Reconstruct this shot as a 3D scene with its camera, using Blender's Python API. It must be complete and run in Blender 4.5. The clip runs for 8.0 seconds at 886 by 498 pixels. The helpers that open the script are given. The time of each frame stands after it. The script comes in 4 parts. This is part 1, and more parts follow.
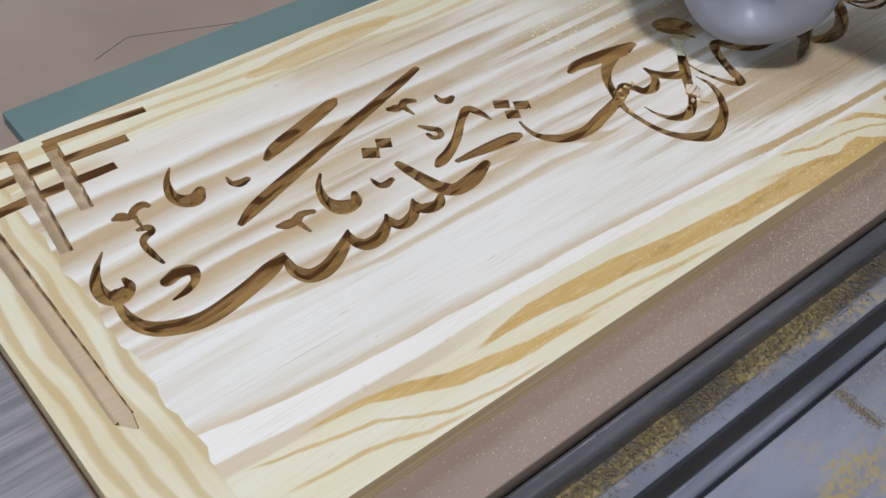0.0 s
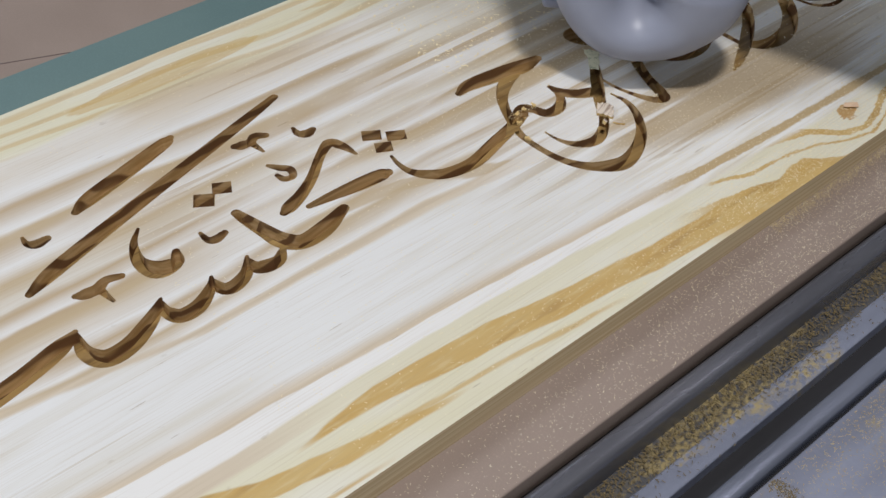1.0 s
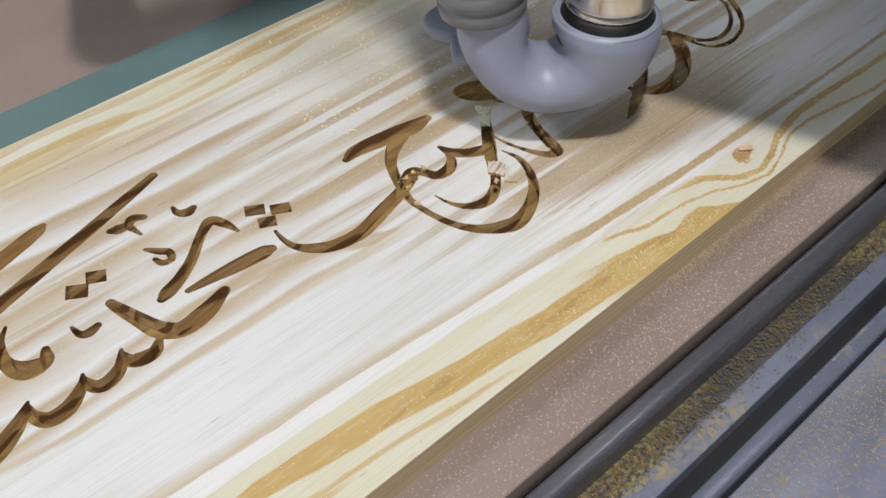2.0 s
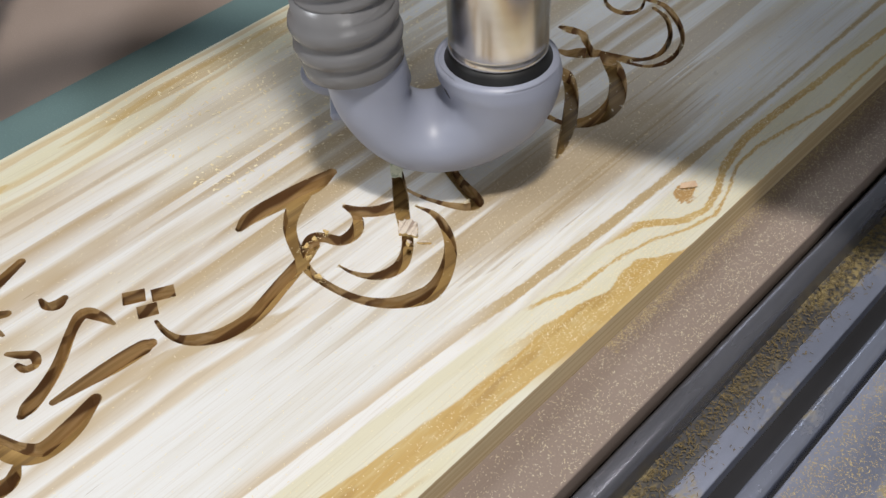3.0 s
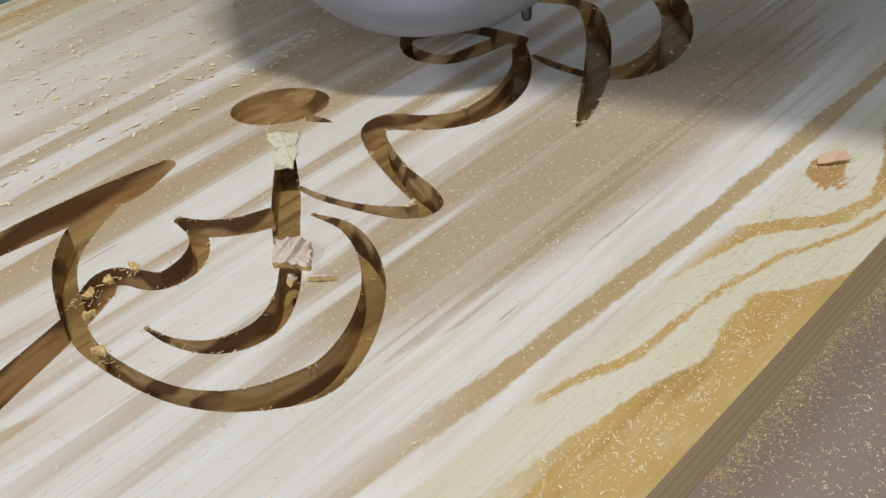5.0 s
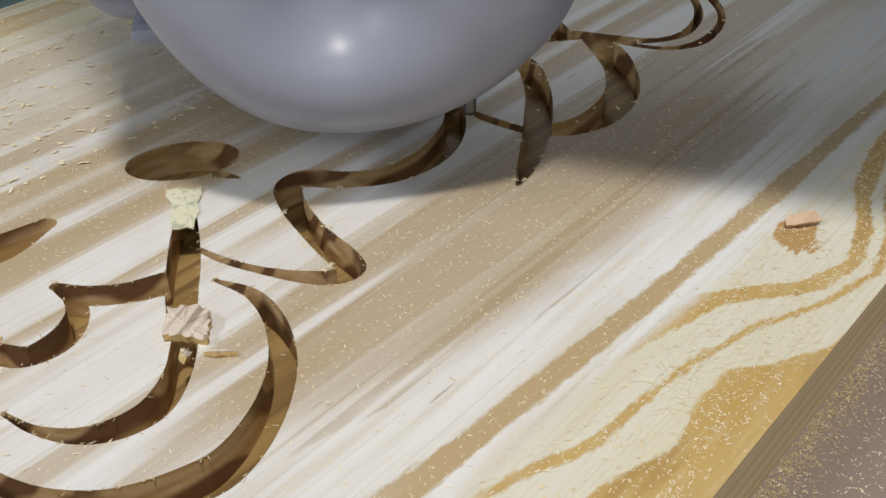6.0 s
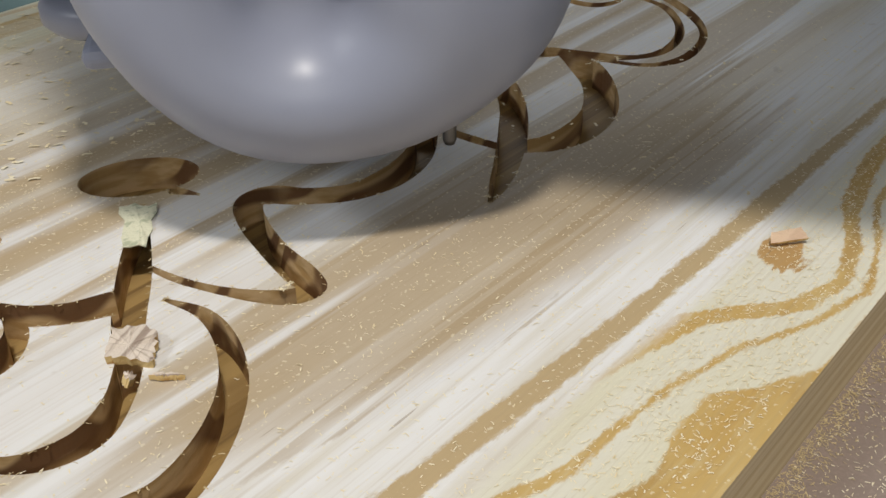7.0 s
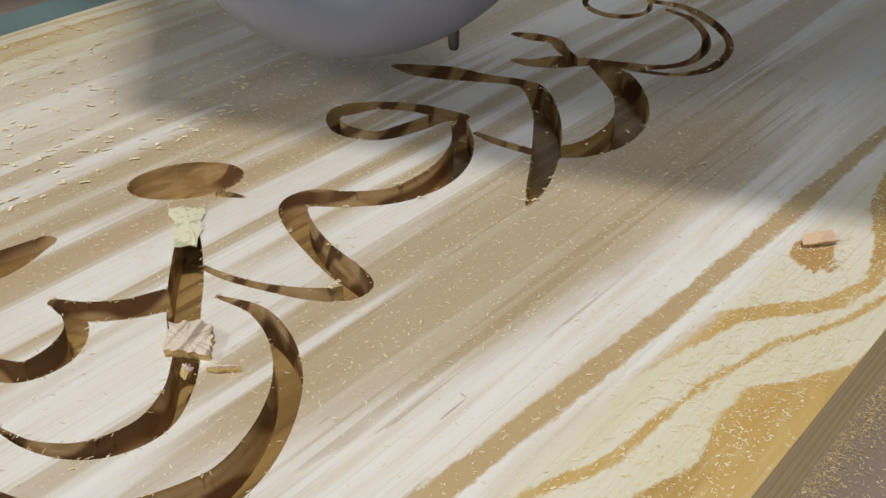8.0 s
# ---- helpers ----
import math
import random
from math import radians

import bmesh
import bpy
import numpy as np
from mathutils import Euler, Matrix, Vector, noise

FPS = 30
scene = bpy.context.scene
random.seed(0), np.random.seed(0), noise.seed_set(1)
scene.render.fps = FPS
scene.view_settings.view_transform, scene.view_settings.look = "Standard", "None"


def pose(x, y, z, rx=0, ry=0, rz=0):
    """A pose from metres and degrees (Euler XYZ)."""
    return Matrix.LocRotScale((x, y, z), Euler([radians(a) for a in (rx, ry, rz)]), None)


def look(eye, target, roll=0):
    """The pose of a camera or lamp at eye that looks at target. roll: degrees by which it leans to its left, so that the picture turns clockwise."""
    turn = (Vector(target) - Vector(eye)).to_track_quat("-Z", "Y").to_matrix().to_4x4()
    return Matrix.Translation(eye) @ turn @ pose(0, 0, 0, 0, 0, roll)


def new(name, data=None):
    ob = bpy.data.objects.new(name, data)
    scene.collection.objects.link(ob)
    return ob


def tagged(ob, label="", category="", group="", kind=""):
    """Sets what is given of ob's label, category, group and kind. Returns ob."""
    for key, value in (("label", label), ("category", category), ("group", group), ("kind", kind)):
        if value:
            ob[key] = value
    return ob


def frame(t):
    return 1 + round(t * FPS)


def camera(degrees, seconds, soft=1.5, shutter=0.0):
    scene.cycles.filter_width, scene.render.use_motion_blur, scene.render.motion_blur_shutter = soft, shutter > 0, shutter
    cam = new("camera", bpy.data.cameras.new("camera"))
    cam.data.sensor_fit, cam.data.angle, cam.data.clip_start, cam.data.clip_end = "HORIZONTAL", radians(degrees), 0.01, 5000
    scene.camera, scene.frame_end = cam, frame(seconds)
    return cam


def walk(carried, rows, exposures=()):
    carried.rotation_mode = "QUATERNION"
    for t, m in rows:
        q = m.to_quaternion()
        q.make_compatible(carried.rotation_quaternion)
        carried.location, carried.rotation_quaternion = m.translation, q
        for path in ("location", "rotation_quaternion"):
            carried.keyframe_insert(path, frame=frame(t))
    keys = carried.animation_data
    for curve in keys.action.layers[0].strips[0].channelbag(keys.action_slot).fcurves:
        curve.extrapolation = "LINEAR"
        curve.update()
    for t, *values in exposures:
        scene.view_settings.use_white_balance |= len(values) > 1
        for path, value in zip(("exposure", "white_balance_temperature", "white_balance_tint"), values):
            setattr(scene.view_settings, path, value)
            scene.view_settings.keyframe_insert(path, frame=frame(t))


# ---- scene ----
from mathutils.bvhtree import BVHTree
from mathutils.geometry import delaunay_2d_cdt

cam = camera(44.85, 8.0)
TOP = 0.92          # height of the board's face above the workshop floor
ROWS = [
    (0.0, -0.0851, -0.2636, 0.5663, 43.27, -4.00, -39.66),
    (0.5, 0.0059, -0.2697, 0.5171, 44.26, -2.50, -39.37),
    (1.0, 0.0855, -0.2495, 0.4789, 44.68, -1.54, -40.00),
    (1.5, 0.1181, -0.2544, 0.4724, 45.83, -0.80, -41.59),
    (2.0, 0.1427, -0.2537, 0.4785, 46.61, -0.47, -44.10),
    (2.2, 0.1599, -0.2492, 0.4828, 46.41, -0.49, -45.19),
    (3.3, 0.2855, -0.2091, 0.4161, 46.29, 2.74, -47.04),
    (3.5, 0.3092, -0.1960, 0.3762, 46.91, 3.05, -47.03),
    (4.0, 0.3554, -0.1467, 0.2806, 47.09, 4.19, -46.25),
    (4.2, 0.3614, -0.1356, 0.2528, 47.74, 4.15, -46.25),
    (4.5, 0.3761, -0.1059, 0.2304, 48.41, 3.86, -47.15),
    (4.7, 0.3991, -0.0935, 0.2195, 49.76, 4.06, -46.99),
    (5.0, 0.4261, -0.0869, 0.2086, 51.93, 3.98, -47.52),
    (5.2, 0.4374, -0.0785, 0.1987, 52.81, 3.20, -48.41),
    (6.3, 0.4552, -0.0629, 0.1728, 57.32, 1.52, -50.77),
    (6.5, 0.4604, -0.0633, 0.1708, 57.61, 1.48, -50.76),
    (7.0, 0.4635, -0.0600, 0.1620, 58.35, 1.17, -51.06),
    (7.5, 0.4512, -0.0587, 0.1608, 58.58, 1.13, -50.88),
    (8.0, 0.4492, -0.0597, 0.1638, 59.17, 1.28, -50.51),
]
walk(cam, [(t, pose(x, y, TOP + z, rx, ry, rz)) for t, x, y, z, rx, ry, rz in ROWS],
     [(0.0, -0.72, 6550, 10), (0.7, -0.77, 6580, 10), (2.0, -0.58, 6650, 10), (3.5, -0.42, 6950, 9), (5.0, -0.73, 6900, 9), (6.5, -0.53, 6950, 9), (8.0, -0.64, 7200, 9)])

# ---- light ----
world = bpy.data.worlds.new("world")
scene.world = world
world.use_nodes = True
world.node_tree.nodes["Background"].inputs[0].default_value = (0.75, 0.85, 1.0, 1)
world.node_tree.nodes["Background"].inputs[1].default_value = 0.02


def area_lamp(name, eye, target, sx, sy, watts, colour):
    data = bpy.data.lights.new(name, "AREA")
    data.shape, data.size, data.size_y, data.energy, data.color = "RECTANGLE", sx, sy, watts, colour
    ob = new(name, data)
    ob.matrix_world = look(eye, target)
    return ob


area_lamp("lamp_main", (0.15, -0.35, 3.0), (0.55, 0.1, TOP), 0.18, 0.18, 43, (1.0, 0.975, 0.96))
# three added fill lights, unseen, that brighten the back, rear left and front edge
area_lamp("fill_back", (2.6, 2.4, 3.1), (0.7, 0.2, TOP), 1.6, 0.6, 40, (0.76, 0.85, 1.0))
area_lamp("fill_rear", (-1.5, 1.8, 3.1), (0.3, 0.4, TOP), 1.2, 0.5, 62, (0.82, 0.89, 1.0))
area_lamp("fill_front", (-1.3, -2.1, 3.1), (0.5, 0.1, TOP), 1.2, 1.2, 38, (0.93, 0.96, 1.0))


# ---- materials ----
class Nodes:
    """A material's node tree with short calls."""

    def __init__(self, name):
        self.mat = bpy.data.materials.new(name)
        self.mat.use_nodes = True
        self.nt = self.mat.node_tree
        self.bsdf = self.nt.nodes["Principled BSDF"]

    def put(self, socket, value):
        if isinstance(value, bpy.types.NodeSocket):
            self.nt.links.new(value, socket)
        else:
            socket.default_value = value

    def math(self, op, a, b=0.0, c=0.0, clamp=False):
        n = self.nt.nodes.new("ShaderNodeMath")
        n.operation, n.use_clamp = op, clamp
        for s, v in zip(n.inputs, (a, b, c)):
            self.put(s, v)
        return n.outputs[0]

    def place(self, x=1.0, y=1.0, z=1.0):
        n = self.nt.nodes.new("ShaderNodeTexCoord")
        m = self.nt.nodes.new("ShaderNodeMapping")
        m.inputs["Scale"].default_value = (x, y, z)
        self.nt.links.new(n.outputs["Object"], m.inputs["Vector"])
        return m.outputs[0]

    def axes(self):
        n = self.nt.nodes.new("ShaderNodeSeparateXYZ")
        self.nt.links.new(self.place(), n.inputs[0])
        return n.outputs

    def noise(self, vector, scale=1.0, detail=2.0, rough=0.5):
        n = self.nt.nodes.new("ShaderNodeTexNoise")
        self.nt.links.new(vector, n.inputs["Vector"])
        n.inputs["Scale"].default_value, n.inputs["Detail"].default_value, n.inputs["Roughness"].default_value = scale, detail, rough
        return n.outputs["Fac"]

    def ramp(self, fac, stops, mode="LINEAR"):
        n = self.nt.nodes.new("ShaderNodeValToRGB")
        n.color_ramp.interpolation = mode
        e = n.color_ramp.elements
        while len(e) < len(stops):
            e.new(0.5)
        for el, (p, c) in zip(e, stops):
            el.position = p
        for el, (p, c) in zip(e, stops):
            el.color = (*c, 1) if isinstance(c, tuple) else (c, c, c, 1)
        self.put(n.inputs[0], fac)
        return n.outputs[0]

    def mix(self, fac, a, b, mode="MIX"):
        n = self.nt.nodes.new("ShaderNodeMix")
        n.data_type, n.blend_type = "RGBA", mode
        self.put(n.inputs[0], fac)
        self.put(n.inputs[6], a if isinstance(a, bpy.types.NodeSocket) else (*a, 1))
        self.put(n.inputs[7], b if isinstance(b, bpy.types.NodeSocket) else (*b, 1))
        return n.outputs[2]

    def step(self, v, a, b):
        n = self.nt.nodes.new("ShaderNodeMapRange")
        n.interpolation_type = "SMOOTHSTEP"
        for s, x in zip(n.inputs, (v, a, b, 0.0, 1.0)):
            self.put(s, x)
        return n.outputs[0]

    def bump(self, height, strength, distance=0.001):
        n = self.nt.nodes.new("ShaderNodeBump")
        n.inputs["Strength"].default_value, n.inputs["Distance"].default_value = strength, distance
        self.nt.links.new(height, n.inputs["Height"])
        self.nt.links.new(n.outputs[0], self.bsdf.inputs["Normal"])

    def done(self, colour, rough, metal=0.0, spec=0.5):
        self.put(self.bsdf.inputs["Base Color"], colour if isinstance(colour, bpy.types.NodeSocket) else (*colour, 1))
        self.put(self.bsdf.inputs["Roughness"], rough)
        self.put(self.bsdf.inputs["Metallic"], metal)
        self.put(self.bsdf.inputs["Specular IOR Level"], spec)
        return self.mat


WHITE, CREAM, TAN, GOLD, OCHRE = (0.765, 0.768, 0.765), (0.68, 0.64, 0.45), (0.52, 0.41, 0.265), (0.53, 0.325, 0.085), (0.46, 0.25, 0.06)


def pine_face():
    """Plain-sawn pine: pale and tan bands along the length, golden flames by both long edges."""
    k = Nodes("pine_face")
    x, y, z = k.axes()
    slow = k.math("SUBTRACT", k.noise(k.place(2.4, 7.0, 3.0), 1.0, 2.0), 0.5)
    wob = k.math("SUBTRACT", k.noise(k.place(10.0, 40.0, 20.0), 1.0, 3.0), 0.5)
    fine = k.math("SUBTRACT", k.noise(k.place(26.0, 190.0, 20.0), 1.0, 3.0), 0.5)
    v = k.math("ADD", y, k.math("ADD", k.math("MULTIPLY", slow, 0.050), k.math("ADD", k.math("MULTIPLY", wob, 0.010), k.math("MULTIPLY", fine, 0.0035))))
    WOOD = (0.49, 0.375, 0.24)
    pale, dun = (0.70, 0.68, 0.63), (0.60, 0.50, 0.36)
    bands = [(0, WHITE), (49, WHITE), (52, TAN), (57, TAN), (60, WHITE), (71, WHITE), (86, (0.65, 0.58, 0.46)), (107, WHITE), (128, pale),
             (141, WOOD), (147, WHITE), (159, TAN), (163, WHITE), (172, WOOD), (178, WHITE), (197, TAN), (204, WOOD), (207, WHITE), (219, WOOD), (224, pale),
             (242, TAN), (252, WHITE), (268, WOOD), (280, TAN), (284, WHITE), (306, WOOD), (313, WHITE), (345, dun), (356, CREAM), (400, CREAM)]
    base = k.ramp(k.math("DIVIDE", v, 0.4), [(p / 400, c) for p, c in bands])
    # thin latewood streaks that come and go, and pale bleached drifts
    streak = k.noise(k.place(1.6, 95.0, 8.0), 1.0, 2.5)
    base = k.mix(k.math("MULTIPLY", k.step(streak, 0.57, 0.60), k.math("MULTIPLY", k.step(k.noise(k.place(3.0, 9.0, 3.0), 1.0, 2.0), 0.42, 0.56), k.math("ADD", 0.12, k.math("MULTIPLY", k.step(y, 0.13, 0.20), 0.5)))), base, WOOD)
    base = k.mix(k.math("MULTIPLY", k.step(k.noise(k.place(4.0, 16.0, 3.0), 1.0, 3.0), 0.50, 0.66), 0.65), base, WHITE)
    # flames along both long edges: a slow field cut into uneven rings
    fl = k.math("SUBTRACT", k.noise(k.place(3.6, 11.0, 3.0), 1.0, 1.5), 0.5)
    field = k.math("ADD", k.math("ADD", y, k.math("MULTIPLY", fl, 0.080)), k.math("ADD", k.math("MULTIPLY", wob, 0.007), k.math("MULTIPLY", fine, 0.002)))
    rings = k.math("FRACT", k.math("MULTIPLY", field, 52.0))
    line = k.math("MULTIPLY", k.step(rings, 0.52, 0.60), k.step(rings, 1.0, 0.80))
    zone = k.math("ADD", k.step(k.math("ADD", y, k.math("ADD", k.math("MULTIPLY", wob, 0.016), k.math("MULTIPLY", slow, 0.03))), 0.051, 0.046),
                  k.step(k.math("ADD", y, k.math("ADD", k.math("MULTIPLY", wob, 0.02), k.math("MULTIPLY", slow, 0.05))), 0.350, 0.357), clamp=True)
    cream = k.mix(k.step(k.noise(k.place(7, 26, 5), 1.0, 3.0), 0.35, 0.65), (0.70, 0.665, 0.50), (0.74, 0.72, 0.62))
    gold = k.mix(k.step(k.noise(k.place(9, 60, 5), 1.0, 3.0), 0.3, 0.7), GOLD, (0.58, 0.40, 0.145))
    gold = k.mix(k.math("MULTIPLY", k.step(k.noise(k.place(60, 420, 20), 1.0, 4.0), 0.48, 0.70), 0.5), gold, (0.64, 0.52, 0.28))
    gold = k.mix(k.math("MULTIPLY", k.step(k.noise(k.place(17, 90, 20), 1.0, 3.0), 0.56, 0.70), 0.55), gold, (0.36, 0.20, 0.045))
    front = k.step(y, 0.30, 0.20)
    keep = k.math("SUBTRACT", 1.0, k.math("MULTIPLY", front, k.step(x, 0.42, 0.52)))
    flame = k.mix(k.math("MULTIPLY", k.math("MULTIPLY", line, k.math("SUBTRACT", 0.85, k.math("MULTIPLY", k.step(y, 0.20, 0.30), 0.35))), keep), cream, gold)
    yw = k.math("ADD", y, k.math("ADD", k.math("MULTIPLY", wob, 0.010), k.math("MULTIPLY", fine, 0.0042)))

    def bend(y0, *moves):
        """A line along the board: its height, and smooth moves of (dy, from x, to x)."""
        c = None
        for dy, x0, x1 in moves:
            m = k.math("MULTIPLY", k.step(x, x0, x1), dy)
            c = k.math("ADD", m, c if c is not None else y0)
        return c

    def streak_at(colour, under, line_y, half, x0=-9.0, x1=9.0, strength=0.9):
        d = k.math("ABSOLUTE", k.math("SUBTRACT", yw, line_y))
        m = k.math("MULTIPLY", k.step(d, half * 1.25, half * 0.75), k.math("MULTIPLY", k.step(x, x0 - 0.02, x0 + 0.02), k.step(x, x1 + 0.02, x1 - 0.02)))
        return k.mix(k.math("MULTIPLY", m, strength), under, colour)

    def blob(cx, cy, rx, ry, lean=0.0, rough=0.6):
        dx = k.math("DIVIDE", k.math("SUBTRACT", x, cx), rx)
        dy = k.math("DIVIDE", k.math("SUBTRACT", k.math("SUBTRACT", y, cy), k.math("MULTIPLY", k.math("SUBTRACT", x, cx), lean)), ry)
        return k.math("ADD", k.math("SQRT", k.math("ADD", k.math("MULTIPLY", dx, dx), k.math("MULTIPLY", dy, dy))), k.math("MULTIPLY", k.math("ADD", k.math("ADD", wob, fl), k.math("MULTIPLY", fine, 0.6)), rough))

    # long golden band by the front edge, swelling into a broad patch and running on as two curled lines
    flame = streak_at(gold, flame, bend(0.049, (-0.027, 0.09, 0.25), (0.006, 0.42, 0.52)), 0.0048, 0.10, 0.52)
    flame = streak_at(gold, flame, bend(0.028, (-0.020, 0.10, 0.24)), 0.0022, 0.08, 0.34, 0.8)
    ye = k.math("ADD", y, k.math("ADD", k.math("MULTIPLY", wob, 0.0035), k.math("ADD", k.math("MULTIPLY", fine, 0.0030), k.math("MULTIPLY", k.math("SUBTRACT", k.noise(k.place(230.0, 520.0, 50.0), 1.0, 3.0, 0.65), 0.5), 0.0040))))

    def curve(rows):
        """Height across the board, in metres, as a line through rows of (x, millimetres)."""
        c = k.ramp(k.math("DIVIDE", k.math("SUBTRACT", x, 0.4), 0.8), [((a - 0.4) / 0.8, b / 100) for a, b in rows])
        return k.math("MULTIPLY", c, 0.1)

    def over(line_y, soft=0.0010):
        return k.step(k.math("SUBTRACT", ye, line_y), -soft, soft)

    def ribbon(under, colour, rows, half, x0, x1=9.0, strength=0.95):
        d = k.math("ABSOLUTE", k.math("SUBTRACT", ye, curve(rows)))
        w = curve(half)
        m = k.math("MULTIPLY", k.step(k.math("SUBTRACT", d, w), 0.0007, -0.0007), k.math("MULTIPLY", k.step(x, x0 - 0.006, x0 + 0.006), k.step(x, x1 + 0.02, x1 - 0.02)))
        return k.mix(k.math("MULTIPLY", m, strength), under, colour)

    upper = curve([(0.40, 34), (0.54, 32), (0.573, 26), (0.600, 21.5), (0.622, 13.5), (0.636, 17.5), (0.654, 17.5), (0.662, 9), (0.680, 0), (1.1, 0)])
    lower = bend(0.027, (-0.032, 0.430, 0.560))
    patch = k.math("MULTIPLY", k.math("MULTIPLY", k.step(k.math("SUBTRACT", upper, ye), -0.0008, 0.0008), k.step(k.math("SUBTRACT", ye, lower), 0.0, 0.0012)), k.step(x, 0.40, 0.45))
    flame = k.mix(k.math("MULTIPLY", patch, 0.95), flame, gold)
    flame = k.mix(k.math("MULTIPLY", k.step(blob(0.36, 0.372, 0.09, 0.010), 1.0, 0.93), 0.55), flame, gold)
    flame = k.mix(k.math("MULTIPLY", k.step(blob(0.62, 0.380, 0.14, 0.009), 1.0, 0.90), 0.5), flame, gold)
    flame = ribbon(flame, gold, [(0.635, 41.5), (0.660, 39), (0.678, 34.5), (0.689, 25.5), (0.700, 16), (0.717, 10.8), (0.739, 15.6), (0.757, 23.8), (0.793, 30.5), (0.826, 30.4), (0.857, 28), (1.0, 20)],
                   [(0.635, 1.0), (0.665, 3.0), (0.690, 4.2), (0.715, 2.6), (0.735, 2.4), (0.780, 3.2), (1.0, 2.4)], 0.640)
    flame = ribbon(flame, gold, [(0.575, 42), (0.595, 35.5), (0.610, 29.3), (0.630, 28), (0.651, 26), (0.675, 19.6), (0.697, 8.7), (0.718, 4), (0.736, 8.3), (0.766, 18.7), (0.793, 19.9), (0.819, 15.3), (0.868, 6.4), (1.0, 6)],
                   [(0.575, 1.2), (0.600, 2.2), (0.640, 1.0), (0.690, 1.3), (0.740, 0.9), (0.800, 1.6), (1.0, 1.2)], 0.580)
    out = k.mix(zone, base, flame)
    out = streak_at(TAN, out, bend(0.174, (-0.072, 0.37, 0.61)), 0.0055, 0.34, 0.60, 0.8)
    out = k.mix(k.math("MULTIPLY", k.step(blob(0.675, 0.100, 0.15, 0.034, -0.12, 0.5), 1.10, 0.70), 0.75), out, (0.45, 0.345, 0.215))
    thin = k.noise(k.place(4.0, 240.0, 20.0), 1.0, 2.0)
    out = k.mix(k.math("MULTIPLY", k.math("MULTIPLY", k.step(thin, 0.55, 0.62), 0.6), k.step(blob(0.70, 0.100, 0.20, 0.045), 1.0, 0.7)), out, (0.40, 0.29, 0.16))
    # the front half of the face: a bleached field, a tan line, a white line, then cream with golden bands
    def trace(rows):
        c = k.ramp(k.math("DIVIDE", x, 0.6), [(a / 0.6, b / 200) for a, b in rows])
        return k.math("MULTIPLY", c, 0.2)

    yf = k.math("ADD", y, k.math("ADD", k.math("MULTIPLY", wob, 0.006), k.math("ADD", k.math("MULTIPLY", fine, 0.0028), k.math("MULTIPLY", slow, 0.006))))

    def above(line_y, lo, hi):
        return k.step(k.math("SUBTRACT", yf, line_y), lo, hi)

    def grain(under, colour, rows, half, x0, x1, strength=0.92, soft=0.0009):
        d = k.math("SUBTRACT", k.math("ABSOLUTE", k.math("SUBTRACT", yf, trace(rows))), trace(half))
        m = k.math("MULTIPLY", k.step(d, soft, -soft), k.math("MULTIPLY", k.step(x, x0 - 0.012, x0 + 0.012), k.step(x, x1 + 0.02, x1 - 0.02)))
        return k.mix(k.math("MULTIPLY", m, strength), under, colour)

    top_line = [(0.05, 163), (0.10, 160), (0.17, 151), (0.25, 141), (0.31, 141), (0.37, 142), (0.42, 143), (0.49, 136), (0.60, 118)]
    tan_line = [(0.04, 94), (0.08, 87), (0.12, 81), (0.16, 77), (0.20, 73.5), (0.25, 71.5), (0.30, 68), (0.36, 66), (0.42, 62), (0.48, 58), (0.60, 52)]
    white_low = [(0.05, 67), (0.11, 61), (0.19, 57), (0.24, 56), (0.30, 57), (0.35, 56), (0.41, 53), (0.48, 49), (0.60, 43)]
    bleach = k.mix(k.step(k.noise(k.place(5.0, 60.0, 9.0), 1.0, 3.0), 0.44, 0.70), (0.755, 0.76, 0.76), (0.68, 0.66, 0.61))
    scratch = k.step(k.noise(k.place(5.0, 420.0, 30.0), 1.0, 2.0), 0.64, 0.69)
    bleach = k.mix(k.math("MULTIPLY", k.math("MULTIPLY", scratch, k.step(k.noise(k.place(7.0, 22.0, 5.0), 1.0, 2.0), 0.50, 0.60)), 0.45), bleach, (0.50, 0.43, 0.33))
    warm = k.mix(k.step(k.noise(k.place(8.0, 150.0, 9.0), 1.0, 3.0), 0.35, 0.65), (0.56, 0.455, 0.32), (0.63, 0.53, 0.40))
    front_face = k.mix(k.math("MULTIPLY", above(trace(tan_line), 0.0125, 0.001), 0.9), bleach, warm)
    front_face = k.mix(above(trace(tan_line), 0.0007, -0.0007), front_face, (0.80, 0.795, 0.785))
    dull = k.mix(k.step(x, 0.20, 0.30), (0.63, 0.545, 0.43), (0.70, 0.665, 0.52))
    front_face = k.mix(above(trace(white_low), 0.0012, -0.0012), front_face, dull)
    front_face = k.mix(above(trace([(0.05, 54), (0.12, 50), (0.20, 46), (0.30, 46), (0.42, 44), (0.60, 34)]), 0.0015, -0.0015), front_face, cream)
    front_face = grain(front_face, gold, [(0.11, 54), (0.16, 49), (0.19, 40), (0.22, 28), (0.26, 20), (0.30, 16), (0.34, 13)], [(0.11, 1), (0.16, 3), (0.19, 6), (0.22, 7), (0.26, 6), (0.30, 3.5), (0.34, 1)], 0.12, 0.33)
    front_face = grain(front_face, gold, [(0.24, 37), (0.30, 40), (0.34, 37), (0.38, 33), (0.42, 26), (0.46, 21), (0.50, 17), (0.56, 14)], [(0.24, 0.6), (0.30, 6), (0.34, 8), (0.38, 9), (0.42, 9), (0.46, 8.5), (0.50, 9), (0.56, 10)], 0.25, 0.62)
